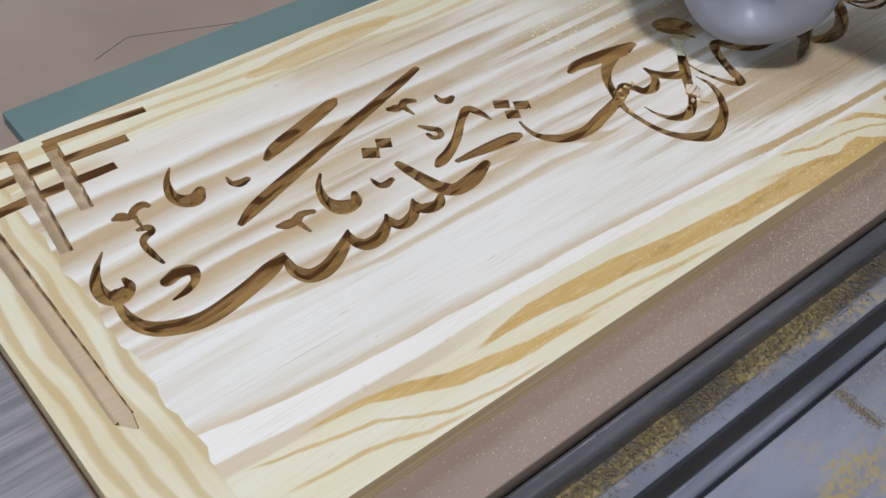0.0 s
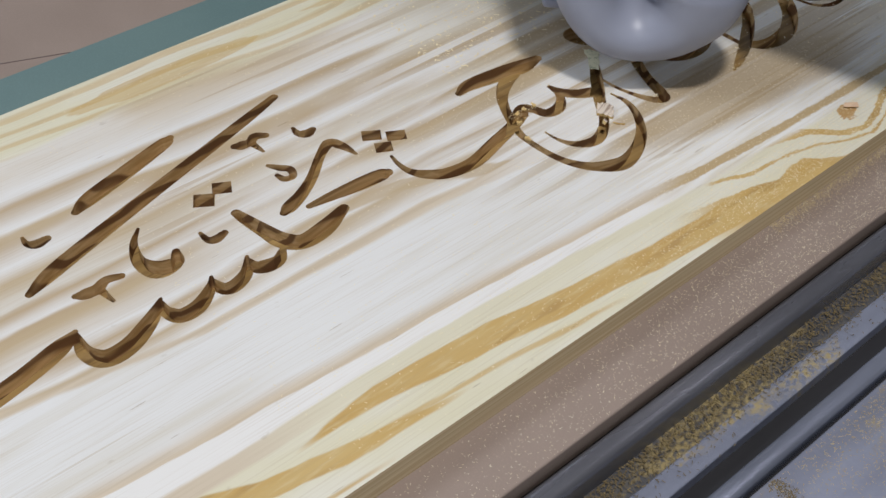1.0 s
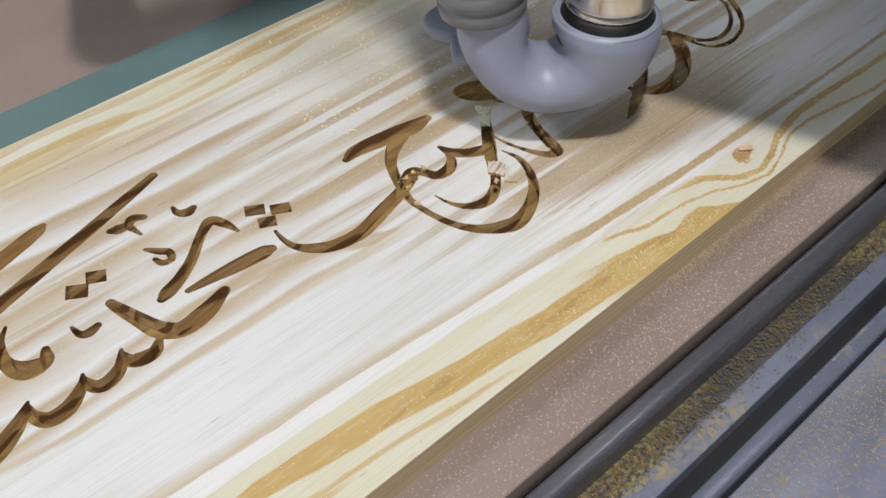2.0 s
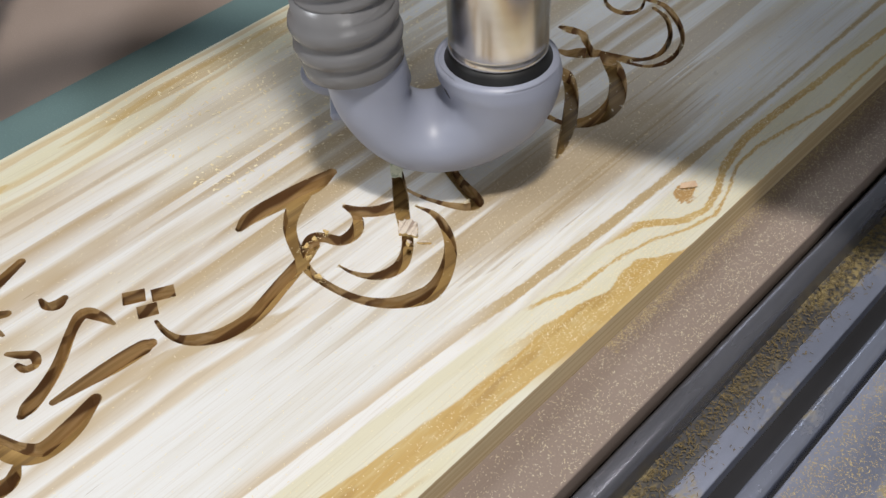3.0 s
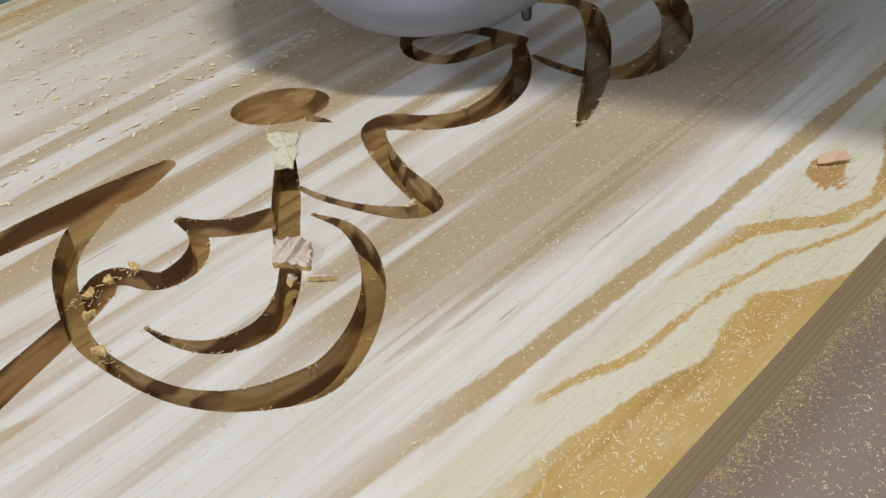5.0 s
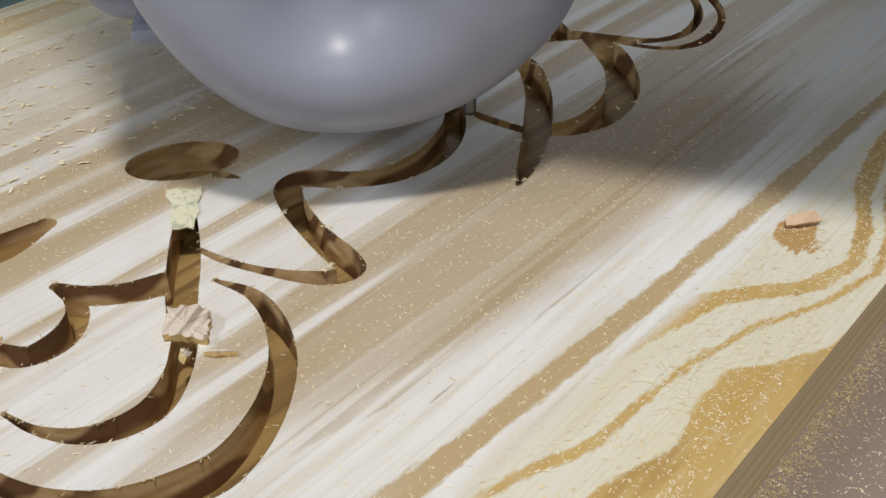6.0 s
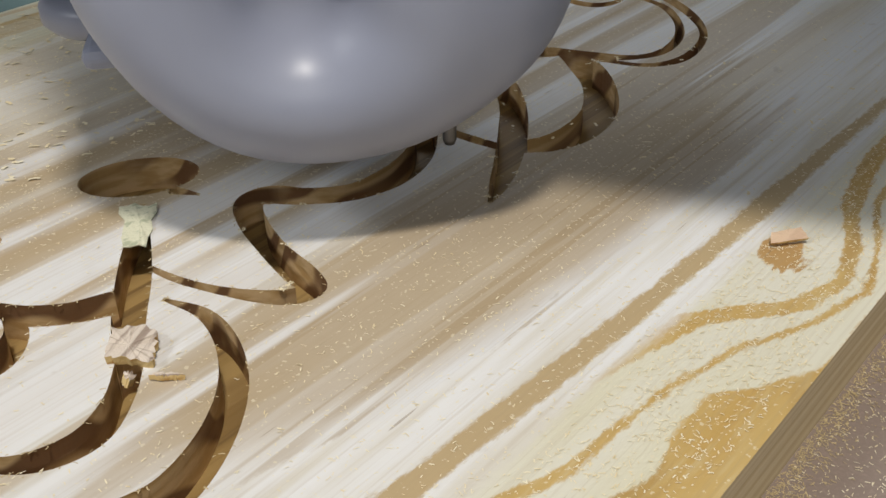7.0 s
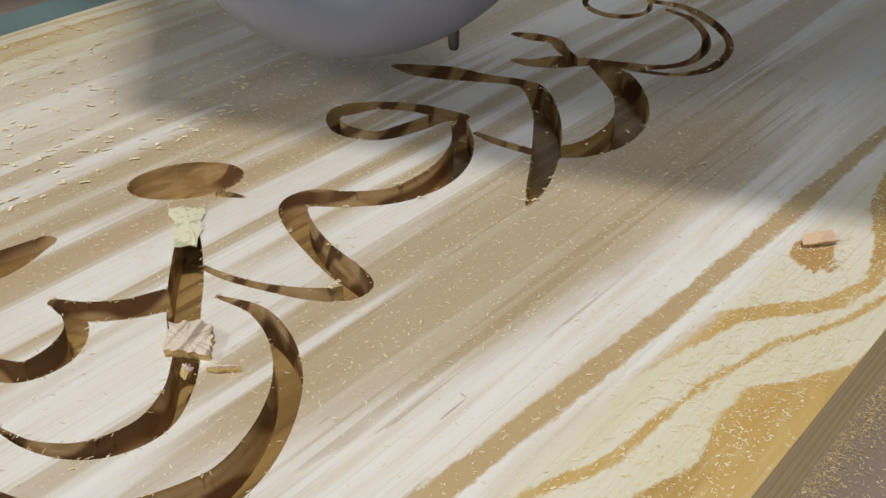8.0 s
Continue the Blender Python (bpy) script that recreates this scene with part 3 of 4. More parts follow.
PEN = [
    ("e_vert_b", 0, [(110.3, 388.1, 11.7), (106.1, 343.7, 11.3), (101.4, 306.4, 10.2)]),
    ("e_vert_a", 0, [(82.3, 393.2, 11.3), (75.8, 329.8, 10.9), (70, 275.3, 9.7)]),
    ("e_arm_top", 0, [(106.6, 389, 7.8), (146.9, 386.3, 7.9), (190, 382.6, 7.4)]),
    ("e_arm_mid", 0, [(33.6, 366.3, 9.6), (83, 364.8, 9.3), (125.4, 362.2, 9.5), (162.4, 359.7, 9)]),
    ("e_arm_low", 0, [(21.4, 336.8, 9.7), (73.3, 338.7, 9.4), (104.1, 337.6, 9.6), (140.2, 336.6, 8.5)]),
    ("e_arm_left", 0, [(45.6, 395.7, 9), (85.3, 389.7, 8.4)]),
    ("hook_a", 1, [(170.8, 310.4, 1.8), (162, 299, 5), (157.4, 284, 8.9), (161.1, 273.5, 12.6), (169.8, 270.3, 14.2), (177, 276.2, 8.3)]),
    ("tick_a", 1, [(200.2, 276.4, 2.3), (200.2, 269.8, 4.9), (204.8, 265.8, 8.5), (211.6, 266.3, 6.2)]),
    ("bar", 1, [(236.8, 277.2, 6.1), (249.6, 283.4, 12.9), (282.8, 293.1, 13.4), (314.4, 302.8, 11.3), (321.6, 305.8, 5.5)]),
    ("slash", 1, [(183.1, 229, 5.7), (199.6, 236.6, 11.8), (231.4, 247.4, 12.4), (298.4, 267.8, 10.9), (372.2, 290.2, 9.2), (403.4, 300.1, 6.4)]),
    ("curl_a", 1, [(111.4, 285.4, 4.5), (116.2, 284.9, 9.4), (122.1, 281.4, 6.6), (128.3, 286.2, 6.5), (135.2, 287.2, 7.1), (138, 283.8, 4.4)]),
    ("curl_a_tail", 1, [(124.4, 280.5, 4.3), (124.1, 268.9, 2.2)]),
    ("curl_b", 1, [(120.3, 266.1, 4), (126.6, 264.4, 6.6), (127.4, 259.1, 5.4), (120.8, 257, 6.3), (116.6, 251.8, 5.1), (116.7, 241, 5.5), (118.8, 227.8, 2.7)]),
    ("waw", 1, [(89.2, 261, 1.7), (79.3, 249.9, 5.1), (71.9, 236.1, 9), (72.1, 222.4, 12.3), (80.4, 217.8, 15.2), (89.4, 221.8, 8.7), (89.6, 229.8, 3.9)]),
    ("dal", 1, [(111.8, 211, 9.7), (122.6, 213.6, 11.3), (131, 210.2, 9.5), (128.4, 201.1, 6.4), (118.2, 195.7, 5.5), (107.6, 194, 2.3)]),
    ("sweep", 1, [(75.2, 210.3, 6.1), (75.2, 199, 8.6), (78.6, 186.4, 11.1), (90.2, 175.2, 13.6), (115.7, 167, 14.4), (149.9, 172, 14.1), (178.2, 180, 13), (190.6, 185.8, 3.7)]),
    ("tooth_a", 1, [(189.7, 183, 4.3), (188.3, 167.7, 10.3), (195.5, 156.8, 13.6), (211.2, 157.4, 13.3), (229.4, 167.1, 10.4), (241.6, 177.8, 2.5)]),
    ("tooth_b", 1, [(240.3, 175.2, 3.6), (239.4, 166.2, 8.6), (244.6, 158.5, 11.5), (256.7, 158.9, 11.1), (270, 167.7, 6.8), (274.4, 174.5, 2.5)]),
    ("tooth_c", 1, [(273, 171.2, 4.6), (274.8, 162.2, 9.6), (281.7, 159.5, 10.5), (293, 164.4, 8.6), (300.6, 175.8, 2.6)]),
    ("tooth_d", 1, [(299.2, 173.2, 4.2), (299.8, 165.5, 9.9), (305.7, 161.3, 11.4), (314.4, 161.1, 9.5), (321, 166.7, 5.2)]),
    ("ha_body", 1, [(316.4, 213.2, 6.8), (318.4, 202.6, 9.2), (322, 187, 11.4), (325.8, 174, 13.9), (335.4, 165, 13.4), (353.8, 166.6, 13.6), (373.4, 174, 7.7)]),
    ("ha_arm", 1, [(356.8, 189.2, 4.6), (374.7, 188.1, 8.8), (396.7, 186, 12.5), (412.8, 184.8, 11.4), (417.6, 184, 7.4)]),
    ("ha_neck", 1, [(412.2, 212.8, 2.6), (409.8, 224.6, 7.4), (404.7, 233.2, 9), (392.8, 226.8, 7.1), (374.8, 211.4, 7.9), (359.4, 201.8, 9.1), (346.5, 196.5, 10.3), (340.6, 194.1, 5.9)]),
    ("small_ha", 1, [(358.2, 239.3, 3.4), (363.3, 232.4, 6.2), (367.8, 227, 6.1), (365.4, 220.3, 5.3), (359.2, 221.3, 5.4), (357.6, 227.4, 3.7)]),
    ("curl_c", 1, [(351.2, 270.2, 5.7), (355.6, 268.2, 9.4), (362.4, 267.8, 7), (368.2, 270.8, 7.7), (374.6, 267.4, 5.7)]),
    ("curl_c_tail", 1, [(362.3, 266.2, 6.2), (364, 253.8, 2.5)]),
    ("tick_b", 1, [(394, 262.2, 2.9), (393.6, 255.5, 6.1), (398.2, 251.4, 8.8), (404.2, 252.7, 5.3)]),
    ("tick_c", 1, [(288.8, 211.5, 2.7), (289.4, 203.6, 5.3), (293.7, 200.6, 7.3), (301.1, 202.3, 5.1)]),
    ("hook_b", 1, [(260.1, 238.9, 2.3), (251.4, 228.4, 5.2), (246.8, 212.5, 9.4), (252.4, 199.8, 15.3), (264.2, 198.8, 10.5), (268.8, 206.7, 5.3)]),
    ("curl_d", 1, [(203.3, 210.8, 4.5), (208, 208.9, 8.9), (216, 208.2, 8.7), (223.6, 211.4, 6.9), (232.4, 208.8, 5.1)]),
    ("curl_d_tail", 1, [(217, 206.8, 5.9), (219.2, 193.5, 2.5)]),
    ("square_a", 0, [(300.6, 239.8, 12.4), (312.4, 232.4, 12.4)]),
    ("square_b", 0, [(316.4, 242.5, 11.2), (327.6, 236.4, 11.3)]),
    ("square_c", 0, [(426.6, 225.3, 10.8), (438.3, 218.3, 10.8)]),
    ("square_d", 0, [(440, 214.5, 10.6), (452.2, 208, 10.7)]),
    ("square_e", 0, [(426.1, 209.3, 10.4), (436.8, 203.7, 10.5)]),
    ("link", 1, [(429.7, 195.6, 2.4), (428.4, 185.6, 3.9), (430.1, 175.2, 5.8), (436.8, 166.2, 9.2), (448.9, 158.4, 10.7), (470.2, 155.8, 11.5), (496.1, 162.4, 11.5), (517.1, 168.2, 10.2), (531.9, 173.9, 9.3)]),
    ("link_b", 1, [(524.7, 172.4, 9), (536.4, 177.8, 11.4), (541.9, 173.7, 8.1), (546.9, 164.1, 9.2), (557.1, 163, 10), (567.2, 170.3, 6.6), (571.5, 183.9, 2.6)]),
    ("ha_bar", 1, [(512, 220.5, 5.8), (524.8, 223.4, 12.9), (549.6, 220.4, 16), (571.2, 217, 16), (587.9, 217.6, 7.6)]),
    ("ha_ring", 1, [(565.2, 216.4, 11.4), (548.2, 209.2, 11.4), (533.1, 196.6, 8.4), (522.8, 178.3, 7.2), (516.1, 160.3, 6), (515.2, 146, 5.2), (517.6, 126.9, 5.5), (522.4, 113.6, 6.8), (531.1, 102.1, 9.1), (545.5, 93, 13.2), (557.6, 92.4, 11.6), (573.4, 98.7, 9.3), (587.6, 109.4, 7.6), (597.8, 123.4, 6.2), (602.5, 137.8, 4.6), (600.4, 151.4, 1.4)]),
    ("peak_arm", 1, [(570.4, 185.7, 3.6), (572.8, 175.5, 9.3), (580.4, 167, 10.4), (589.6, 162, 11.7), (596.1, 160, 9.7)]),
    ("stem", 1, [(629.8, 199, 1.4), (614.6, 181.7, 7.7), (600.8, 165.6, 10), (590.1, 153.3, 9.3), (582.5, 143.6, 8.2)]),
    ("crescent", 1, [(577.4, 136.2, 7.3), (567.4, 127, 7.6), (555.5, 120.9, 9.2), (545, 122.2, 8.5), (537.2, 128.2, 5.7), (532.4, 138.2, 2.9), (531, 148.8, 1.4)]),
    ("ellipse_tip", 1, [(642.1, 198, 5), (644.8, 190.6, 1.4)]),
    ("loop_s", 1, [(731.1, 170.3, 6.2), (720.2, 159.4, 8.3), (705.2, 151.6, 11.2), (690, 149.1, 12.4), (675.4, 152.2, 10.9), (664.4, 162.3, 10.8), (658.2, 172, 12.1), (650.3, 172.9, 9.7), (642.7, 162.4, 8.9), (636, 146.3, 8.7), (631.8, 131.9, 10), (628.6, 123.4, 8), (622, 125.2, 7.8), (616.4, 133.4, 5.7), (611.7, 145.2, 3.5), (608.8, 157.3, 3), (608, 169.2, 2)]),
    ("ring_loop", 1, [(734.2, 174, 9.4), (733.1, 189.7, 7.6), (726.9, 205, 7.7), (716.4, 213, 10.4), (707.2, 211.4, 5.3), (702.5, 200.2, 7.9), (706.2, 187.8, 7.9), (717.8, 182.9, 9.2), (731.6, 179.8, 9)]),
    ("thin_link", 1, [(728.3, 160.2, 2.6), (727.3, 148.9, 4.6), (727.9, 134.1, 4.6)]),
    ("tail", 1, [(758.2, 228.1, 4.9), (760, 217.4, 12.3), (764, 205.4, 14.1), (767.8, 190.6, 8.8), (772, 176.5, 6.9), (769.6, 166.6, 9.2), (755.8, 150.8, 9.9), (738.4, 136.7, 10.5), (721.6, 125.5, 9.1), (706.6, 117.9, 6.3), (696.4, 113.6, 1.7)]),
    ("bowl", 1, [(732.7, 127.2, 9.7), (740.1, 121.3, 12.1), (752, 118.8, 13.7), (768.7, 122.5, 13.2), (785.8, 134.6, 12.8), (798.4, 150.1, 13.1), (804.1, 163.6, 7), (804, 170.6, 4.2)]),
    ("far_a", 1, [(813, 210.8, 5), (814.3, 202, 9.3), (815.4, 192.2, 6.6), (809.5, 183.9, 5.7), (803.4, 173.9, 5.1)]),
    ("far_b", 1, [(789.2, 191.6, 4.7), (791, 184, 9.3), (797.6, 176, 13.8), (801.6, 167.4, 7.3)]),
    ("far_ring", 1, [(803.6, 169, 7.8), (808.1, 152.6, 8.4), (815.6, 138.7, 4.8), (826.8, 132.6, 4.6), (842.6, 135.1, 4.2), (857, 143.9, 3.7), (869.6, 158, 4.1), (874.1, 172.4, 3.3)]),
    ("far_ring_outer", 1, [(806.2, 148.7, 3.5), (811.3, 131, 3.6), (823, 122.7, 4.9), (839.8, 123.8, 3.7), (855.3, 131.2, 3.5), (870.1, 147.1, 5.3), (881.4, 168, 5.8), (880.4, 185.3, 5.1)]),
    ("far_eye", 1, [(880.3, 185.3, 1.7), (866.3, 179.4, 3.2), (856, 184.6, 6.1), (854.5, 197.4, 4.9), (862.5, 210.2, 2.7), (874.6, 212.9, 5.6), (884.2, 203.4, 4.9), (882.2, 187, 4)]),
]
PEN += [("bowl_oval", 2, [(641, 215.5, 19.5, 13.5, -38)]), ("frame_groove", 0, [(34.5, 330, 14), (34.5, 128, 14)]), ("frame_point", 0, [(34.5, 129, 14), (38, 116, 1.5)])]


BOARD_MESH, RIMS = [], []


def carved_board():
    """The board's face is cut up by the pen strokes; what lies inside a stroke is sunk, and walls join the two levels."""
    thing = new("carved_board")
    thing.location = (0, 0, TOP)
    tagged(thing, "pale pine board with golden grain and deeply routed calligraphy", "board")
    flat, cells = [], []

    def add(poly):
        cells.append(list(range(len(flat), len(flat) + len(poly))))
        flat.extend(Vector((float(q[0]), float(q[1]))) for q in poly)

    add([(0, 0), (LONG, 0), (LONG, WIDE), (0, WIDE)])
    seam = [(CAP + 0.002 * math.sin(90 * y) + 0.0015 * math.sin(233 * y + 1), y) for y in (WIDE * i / 40 for i in range(41))]
    add([(0, 0), *seam, (0, WIDE)])
    for name, rounded, rows in PEN:
        rows = [(r[0] + 0.11 * max(0.0, r[0] - 720), *r[1:]) for r in rows]
        for c in pen_cells(rows, rounded):
            add(c)
    co, _, tris, _, _, origin = delaunay_2d_cdt(flat, [], cells, 0, 1e-6)
    bm = bmesh.new()
    up = [bm.verts.new((c.x, c.y, 0)) for c in co]
    low = {}

    def down(i):
        if i not in low:
            low[i] = bm.verts.new((co[i].x, co[i].y, -0.0045 if co[i].x < CAP - 0.012 and co[i].y < 0.330 else -DEEP))
        return low[i]

    sides = {}
    for tri, src in zip(tris, origin):
        inside = any(f > 1 for f in src)
        f = bm.faces.new([down(i) if inside else up[i] for i in tri])
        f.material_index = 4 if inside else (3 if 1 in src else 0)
        for i, j in zip(tri, (*tri[1:], tri[0])):
            sides.setdefault(frozenset((i, j)), []).append((inside, i, j))
    for edge in sides.values():
        if len(edge) == 2 and edge[0][0] != edge[1][0]:
            _, i, j = edge[0] if edge[0][0] else edge[1]
            bm.faces.new((down(j), down(i), up[i], up[j])).material_index = 2
            RIMS.append((co[i].copy(), co[j].copy()))
        elif len(edge) == 1:
            inside, i, j = edge[0]
            base = [bm.verts.new((co[k].x, co[k].y, -THICK)) for k in (j, i)]
            bm.faces.new((*base, (down(i) if inside else up[i]), (down(j) if inside else up[j]))).material_index = 1
    for v in [v for v in bm.verts if not v.link_faces]:
        bm.verts.remove(v)
    base = [bm.verts.new(c) for c in ((0, 0, -THICK), (0, WIDE, -THICK), (LONG, WIDE, -THICK), (LONG, 0, -THICK))]
    bm.faces.new(base).material_index = 1
    BOARD_MESH.append(BVHTree.FromBMesh(bm))
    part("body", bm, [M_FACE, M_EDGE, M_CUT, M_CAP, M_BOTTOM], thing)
    return thing


board = carved_board()

# ---- machine bed ----
BED = TOP - THICK


def machine_bed():
    thing = new("machine_bed")
    tagged(thing, "blue-grey steel router bed with clamping slots and sawdust", "machine bed")
    z = BED - 0.026
    part("rail", box(-0.9, 1.9, -0.0600, -0.0455, BED - 0.05, BED - 0.006, 0.0045, 4), M_RAIL, thing, "dark grey rounded steel rail", True)
    part("channel", box(-0.9, 1.9, -0.0775, -0.0595, z - 0.03, z, 0.001), M_CHANNEL, thing, "narrow steel channel filled with sawdust")
    part("plate", box(-0.9, 1.9, -0.0915, -0.0770, z - 0.03, z + 0.001, 0.0008), M_BED, thing)
    part("slot", box(-0.9, 1.9, -0.1060, -0.0905, z - 0.03, z - 0.010), M_DARK, thing, "clamping slot with its shade painted near-black")
    part("strip", box(-0.9, 1.9, -0.1165, -0.1050, z - 0.03, z + 0.004, 0.003, 3), M_STRIP, thing, "grey raised steel strip", True)
    part("slot", box(-0.9, 1.9, -0.1205, -0.1160, z - 0.03, z - 0.010), M_DARK, thing, "clamping slot with its shade painted near-black")
    part("plate", box(-0.9, 1.9, -0.95, -0.1200, z - 0.03, z + 0.001, 0.0008), M_BED, thing)
    part("base", box(-0.9, 1.9, -0.94, 1.25, 0.0, z - 0.028), M_RAIL, thing)
    return thing


machine_bed()


def spoilboard():
    thing = new("spoilboard")
    tagged(thing, "brown fibreboard sheet under the pine board, dusted with shavings", "board")
    part("sheet", box(-0.8, 1.8, -0.042, 1.2, BED - 0.018, BED, 0.0012, 2), M_MDF, thing)
    for x0, y0, x1, y1 in ((0.236, 0.502, 0.330, 0.466), (0.236, 0.502, 0.198, 0.488)):
        d = Vector((x1 - x0, y1 - y0, 0))
        bm = box(0, d.length, -0.0003, 0.0003, 0, 0.0003)
        bmesh.ops.transform(bm, matrix=Matrix.Translation((x0, y0, BED)) @ Matrix.Rotation(math.atan2(d.y, d.x), 4, "Z"), verts=bm.verts)
        part("pencil_line", bm, M_PENCIL, thing, "thin dark scored line")
    return thing


spoilboard()
green = part("green_board", box(0.100, 1.75, 0.404, 0.452, BED, BED + 0.012, 0.0008, 2), M_GREEN)
tagged(green, "blue-green fibreboard strip lying along the pine board", "board")
lam = part("laminate_panel", box(-0.7, -0.004, 0.088, 0.385, BED, BED + 0.008, 0.0006, 2), M_LAM)
tagged(lam, "grey wood-grain laminate panel beside the board's end", "panel")


# ---- router head ----
def router_head():
    thing = new("router_head")
    tagged(thing, "router spindle with a grey plastic dust elbow and ribbed hose", "machine")
    k = 0.70
    # elbow: cross-sections fanned about a pivot line between the leg and the cup
    px, pz = -0.064, 0.089
    fan = smooth_path([(0, 0.011, 0.1190, 0.0540), (22, 0.0170, 0.1155, 0.0520), (45, 0.0240, 0.1060, 0.0475), (76, 0.0285, 0.0945, 0.0455), (107, 0.0260, 0.0880, 0.0450), (147, 0.0165, 0.0815, 0.0415), (180, 0.0110, 0.0830, 0.0380)], 6)
    rows = [((px, pz + 0.0045 * u), 0.0, 0.011 - 0.0006 * u, 0.1190 - 0.0012 * u, 0.0540 - 0.0009 * u) for u in (3, 2, 1)]
    rows += [((px, pz), radians(a), i, o, w) for a, i, o, w in fan] + [((px - 0.002 * u, pz + 0.017 * u), math.pi, 0.0115 + 0.001 * u, 0.0840 - 0.001 * u, 0.0370 - 0.0008 * u) for u in (1, 2, 3)]
    bm, rings = bmesh.new(), []
    for (cx, cz), a, i, o, w in rows:
        m, r = (i + o) / 2, (o - i) / 2
        rings.append([bm.verts.new(k * Vector((cx + math.cos(a) * (m + r * math.cos(q)), w * math.sin(q), cz - math.sin(a) * (m + r * math.cos(q))))) for q in (math.tau * j / 56 for j in range(56))])
    for a, b in zip(rings, rings[1:]):
        for j in range(56):
            bm.faces.new((a[j], a[(j + 1) % 56], b[(j + 1) % 56], b[j]))
    bm.normal_update()
    low = min(bm.faces, key=lambda f: f.calc_center_median().z)
    if low.normal.z > 0:
        bmesh.ops.reverse_faces(bm, faces=bm.faces)
    shoe = part("dust_elbow", bm, M_SHOE, thing, "glossy grey plastic elbow", True)
    sol = shoe.modifiers.new("wall", "SOLIDIFY")
    sol.thickness, sol.offset = 0.003, -1

    def turned(rows, n=48):
        return lathe([(k * r, k * z) for r, z in rows], n)

    part("rim", turned([(0.0470, 0.0985), (0.0505, 0.0990), (0.0518, 0.1005), (0.0510, 0.1025), (0.0470, 0.1032)]), M_SHOE, thing, "rounded plastic rim", True)
    part("collar", turned([(0.0370, 0.070), (0.0480, 0.076), (0.0480, 0.1010), (0.0430, 0.1075), (0.0420, 0.1120), (0.0380, 0.1125)]), M_RUBBER, thing, "black rubber collar", True)
    part("spindle", turned([(0.020, 0.070), (0.037, 0.0745), (0.037, 0.1120), (0.0415, 0.1128), (0.0425, 0.1145), (0.0425, 0.1195), (0.0418, 0.1205), (0.0418, 0.1220), (0.0425, 0.1230), (0.0425, 0.50)], 64), M_CHROME, thing, "polished steel spindle", True)
    part("cutter", turned([(0.0022, -0.006), (0.0030, -0.004), (0.0034, 0.010), (0.0034, 0.05)], 16), M_BIT, thing, "small steel router bit")
    # hose: a stiff cuff with two fat ribs, then the flexible run that sags beside the board
    cuff = [(0.0290, 0.075), (0.0300, 0.076), (0.0302, 0.084), (0.0285, 0.0865), (0.0315, 0.0895), (0.0325, 0.0935), (0.0315, 0.0975), (0.0285, 0.1005), (0.0315, 0.1035), (0.0325, 0.1075), (0.0315, 0.1115), (0.0285, 0.1145), (0.0280, 0.124)]
    bm = lathe(cuff, 48)
    bmesh.ops.transform(bm, matrix=Matrix.Translation((-0.0775, 0, 0.002)) @ Matrix.Rotation(radians(-6), 4, "Y"), verts=bm.verts)
    part("cuff", bm, M_RIB, thing, "dark grey ribbed rubber cuff", True)
    hose = smooth_path([(-0.086, 0, 0.110), (-0.093, 0, 0.17), (-0.105, 0.0, 0.28), (-0.13, 0, 0.40), (-0.19, 0, 0.47), (-0.27, 0.0, 0.42), (-0.325, 0.03, 0.27), (-0.36, 0.075, 0.14), (-0.378, 0.13, 0.080), (-0.39, 0.20, 0.085), (-0.38, 0.34, 0.11)], 18)
    rows = [(*p, 0.0265 + (0.0016 if i % 4 in (1, 2) else -0.0010)) for i, p in enumerate(hose)]
    part("hose", sweep(rows, 32), M_RIB, thing, "ribbed grey vacuum hose", True)
    lug = lathe([(0.010, 0.022), (0.0215, 0.0225), (0.0235, 0.025), (0.0235, 0.030), (0.0215, 0.0325), (0.010, 0.033)], 32)
    bmesh.ops.transform(lug, matrix=Matrix.Translation((-0.097, 0.066, -0.003)) @ Matrix.Diagonal((1.15, 1.0, 1.0, 1.0)), verts=lug.verts)
    part("lug", lug, M_SHOE, thing, "flat grey plastic lug", True)
    arm = box(-0.105, -0.065, 0.015, 0.070, 0.021, 0.028, 0.003)
    part("lug_arm", arm, M_SHOE, thing)
    return thing


head = router_head()


def gantry():
    thing = new("gantry")
    tagged(thing, "unseen grey steel gantry, placed to shade the board's far part", "machine")
    # out of view: added to block the main lamp over the far part
    part("beam", box(0.10, 0.36, -0.85, 1.15, 0.30, 0.50, 0.004, 2), M_RAIL, thing)
    # unseen block, sized and turned so its shadow edge slants across the board
    plate = box(0.0, 0.15, -0.25, 0.235, 0.19, 0.56, 0.012, 3)
    bmesh.ops.rotate(plate, cent=(0.0, 0.105, 0.3), matrix=Matrix.Rotation(radians(18), 3, "Z"), verts=plate.verts)
    part("shadow_block", plate, M_RAIL, thing, "unseen block that casts the slanted shadow edge")
    part("leg", box(0.10, 0.36, -0.93, -0.84, -0.30, 0.50, 0.004, 2), M_RAIL, thing)
    part("leg", box(0.10, 0.36, 1.14, 1.23, -0.30, 0.50, 0.004, 2), M_RAIL, thing)
    return thing


bridge = gantry()


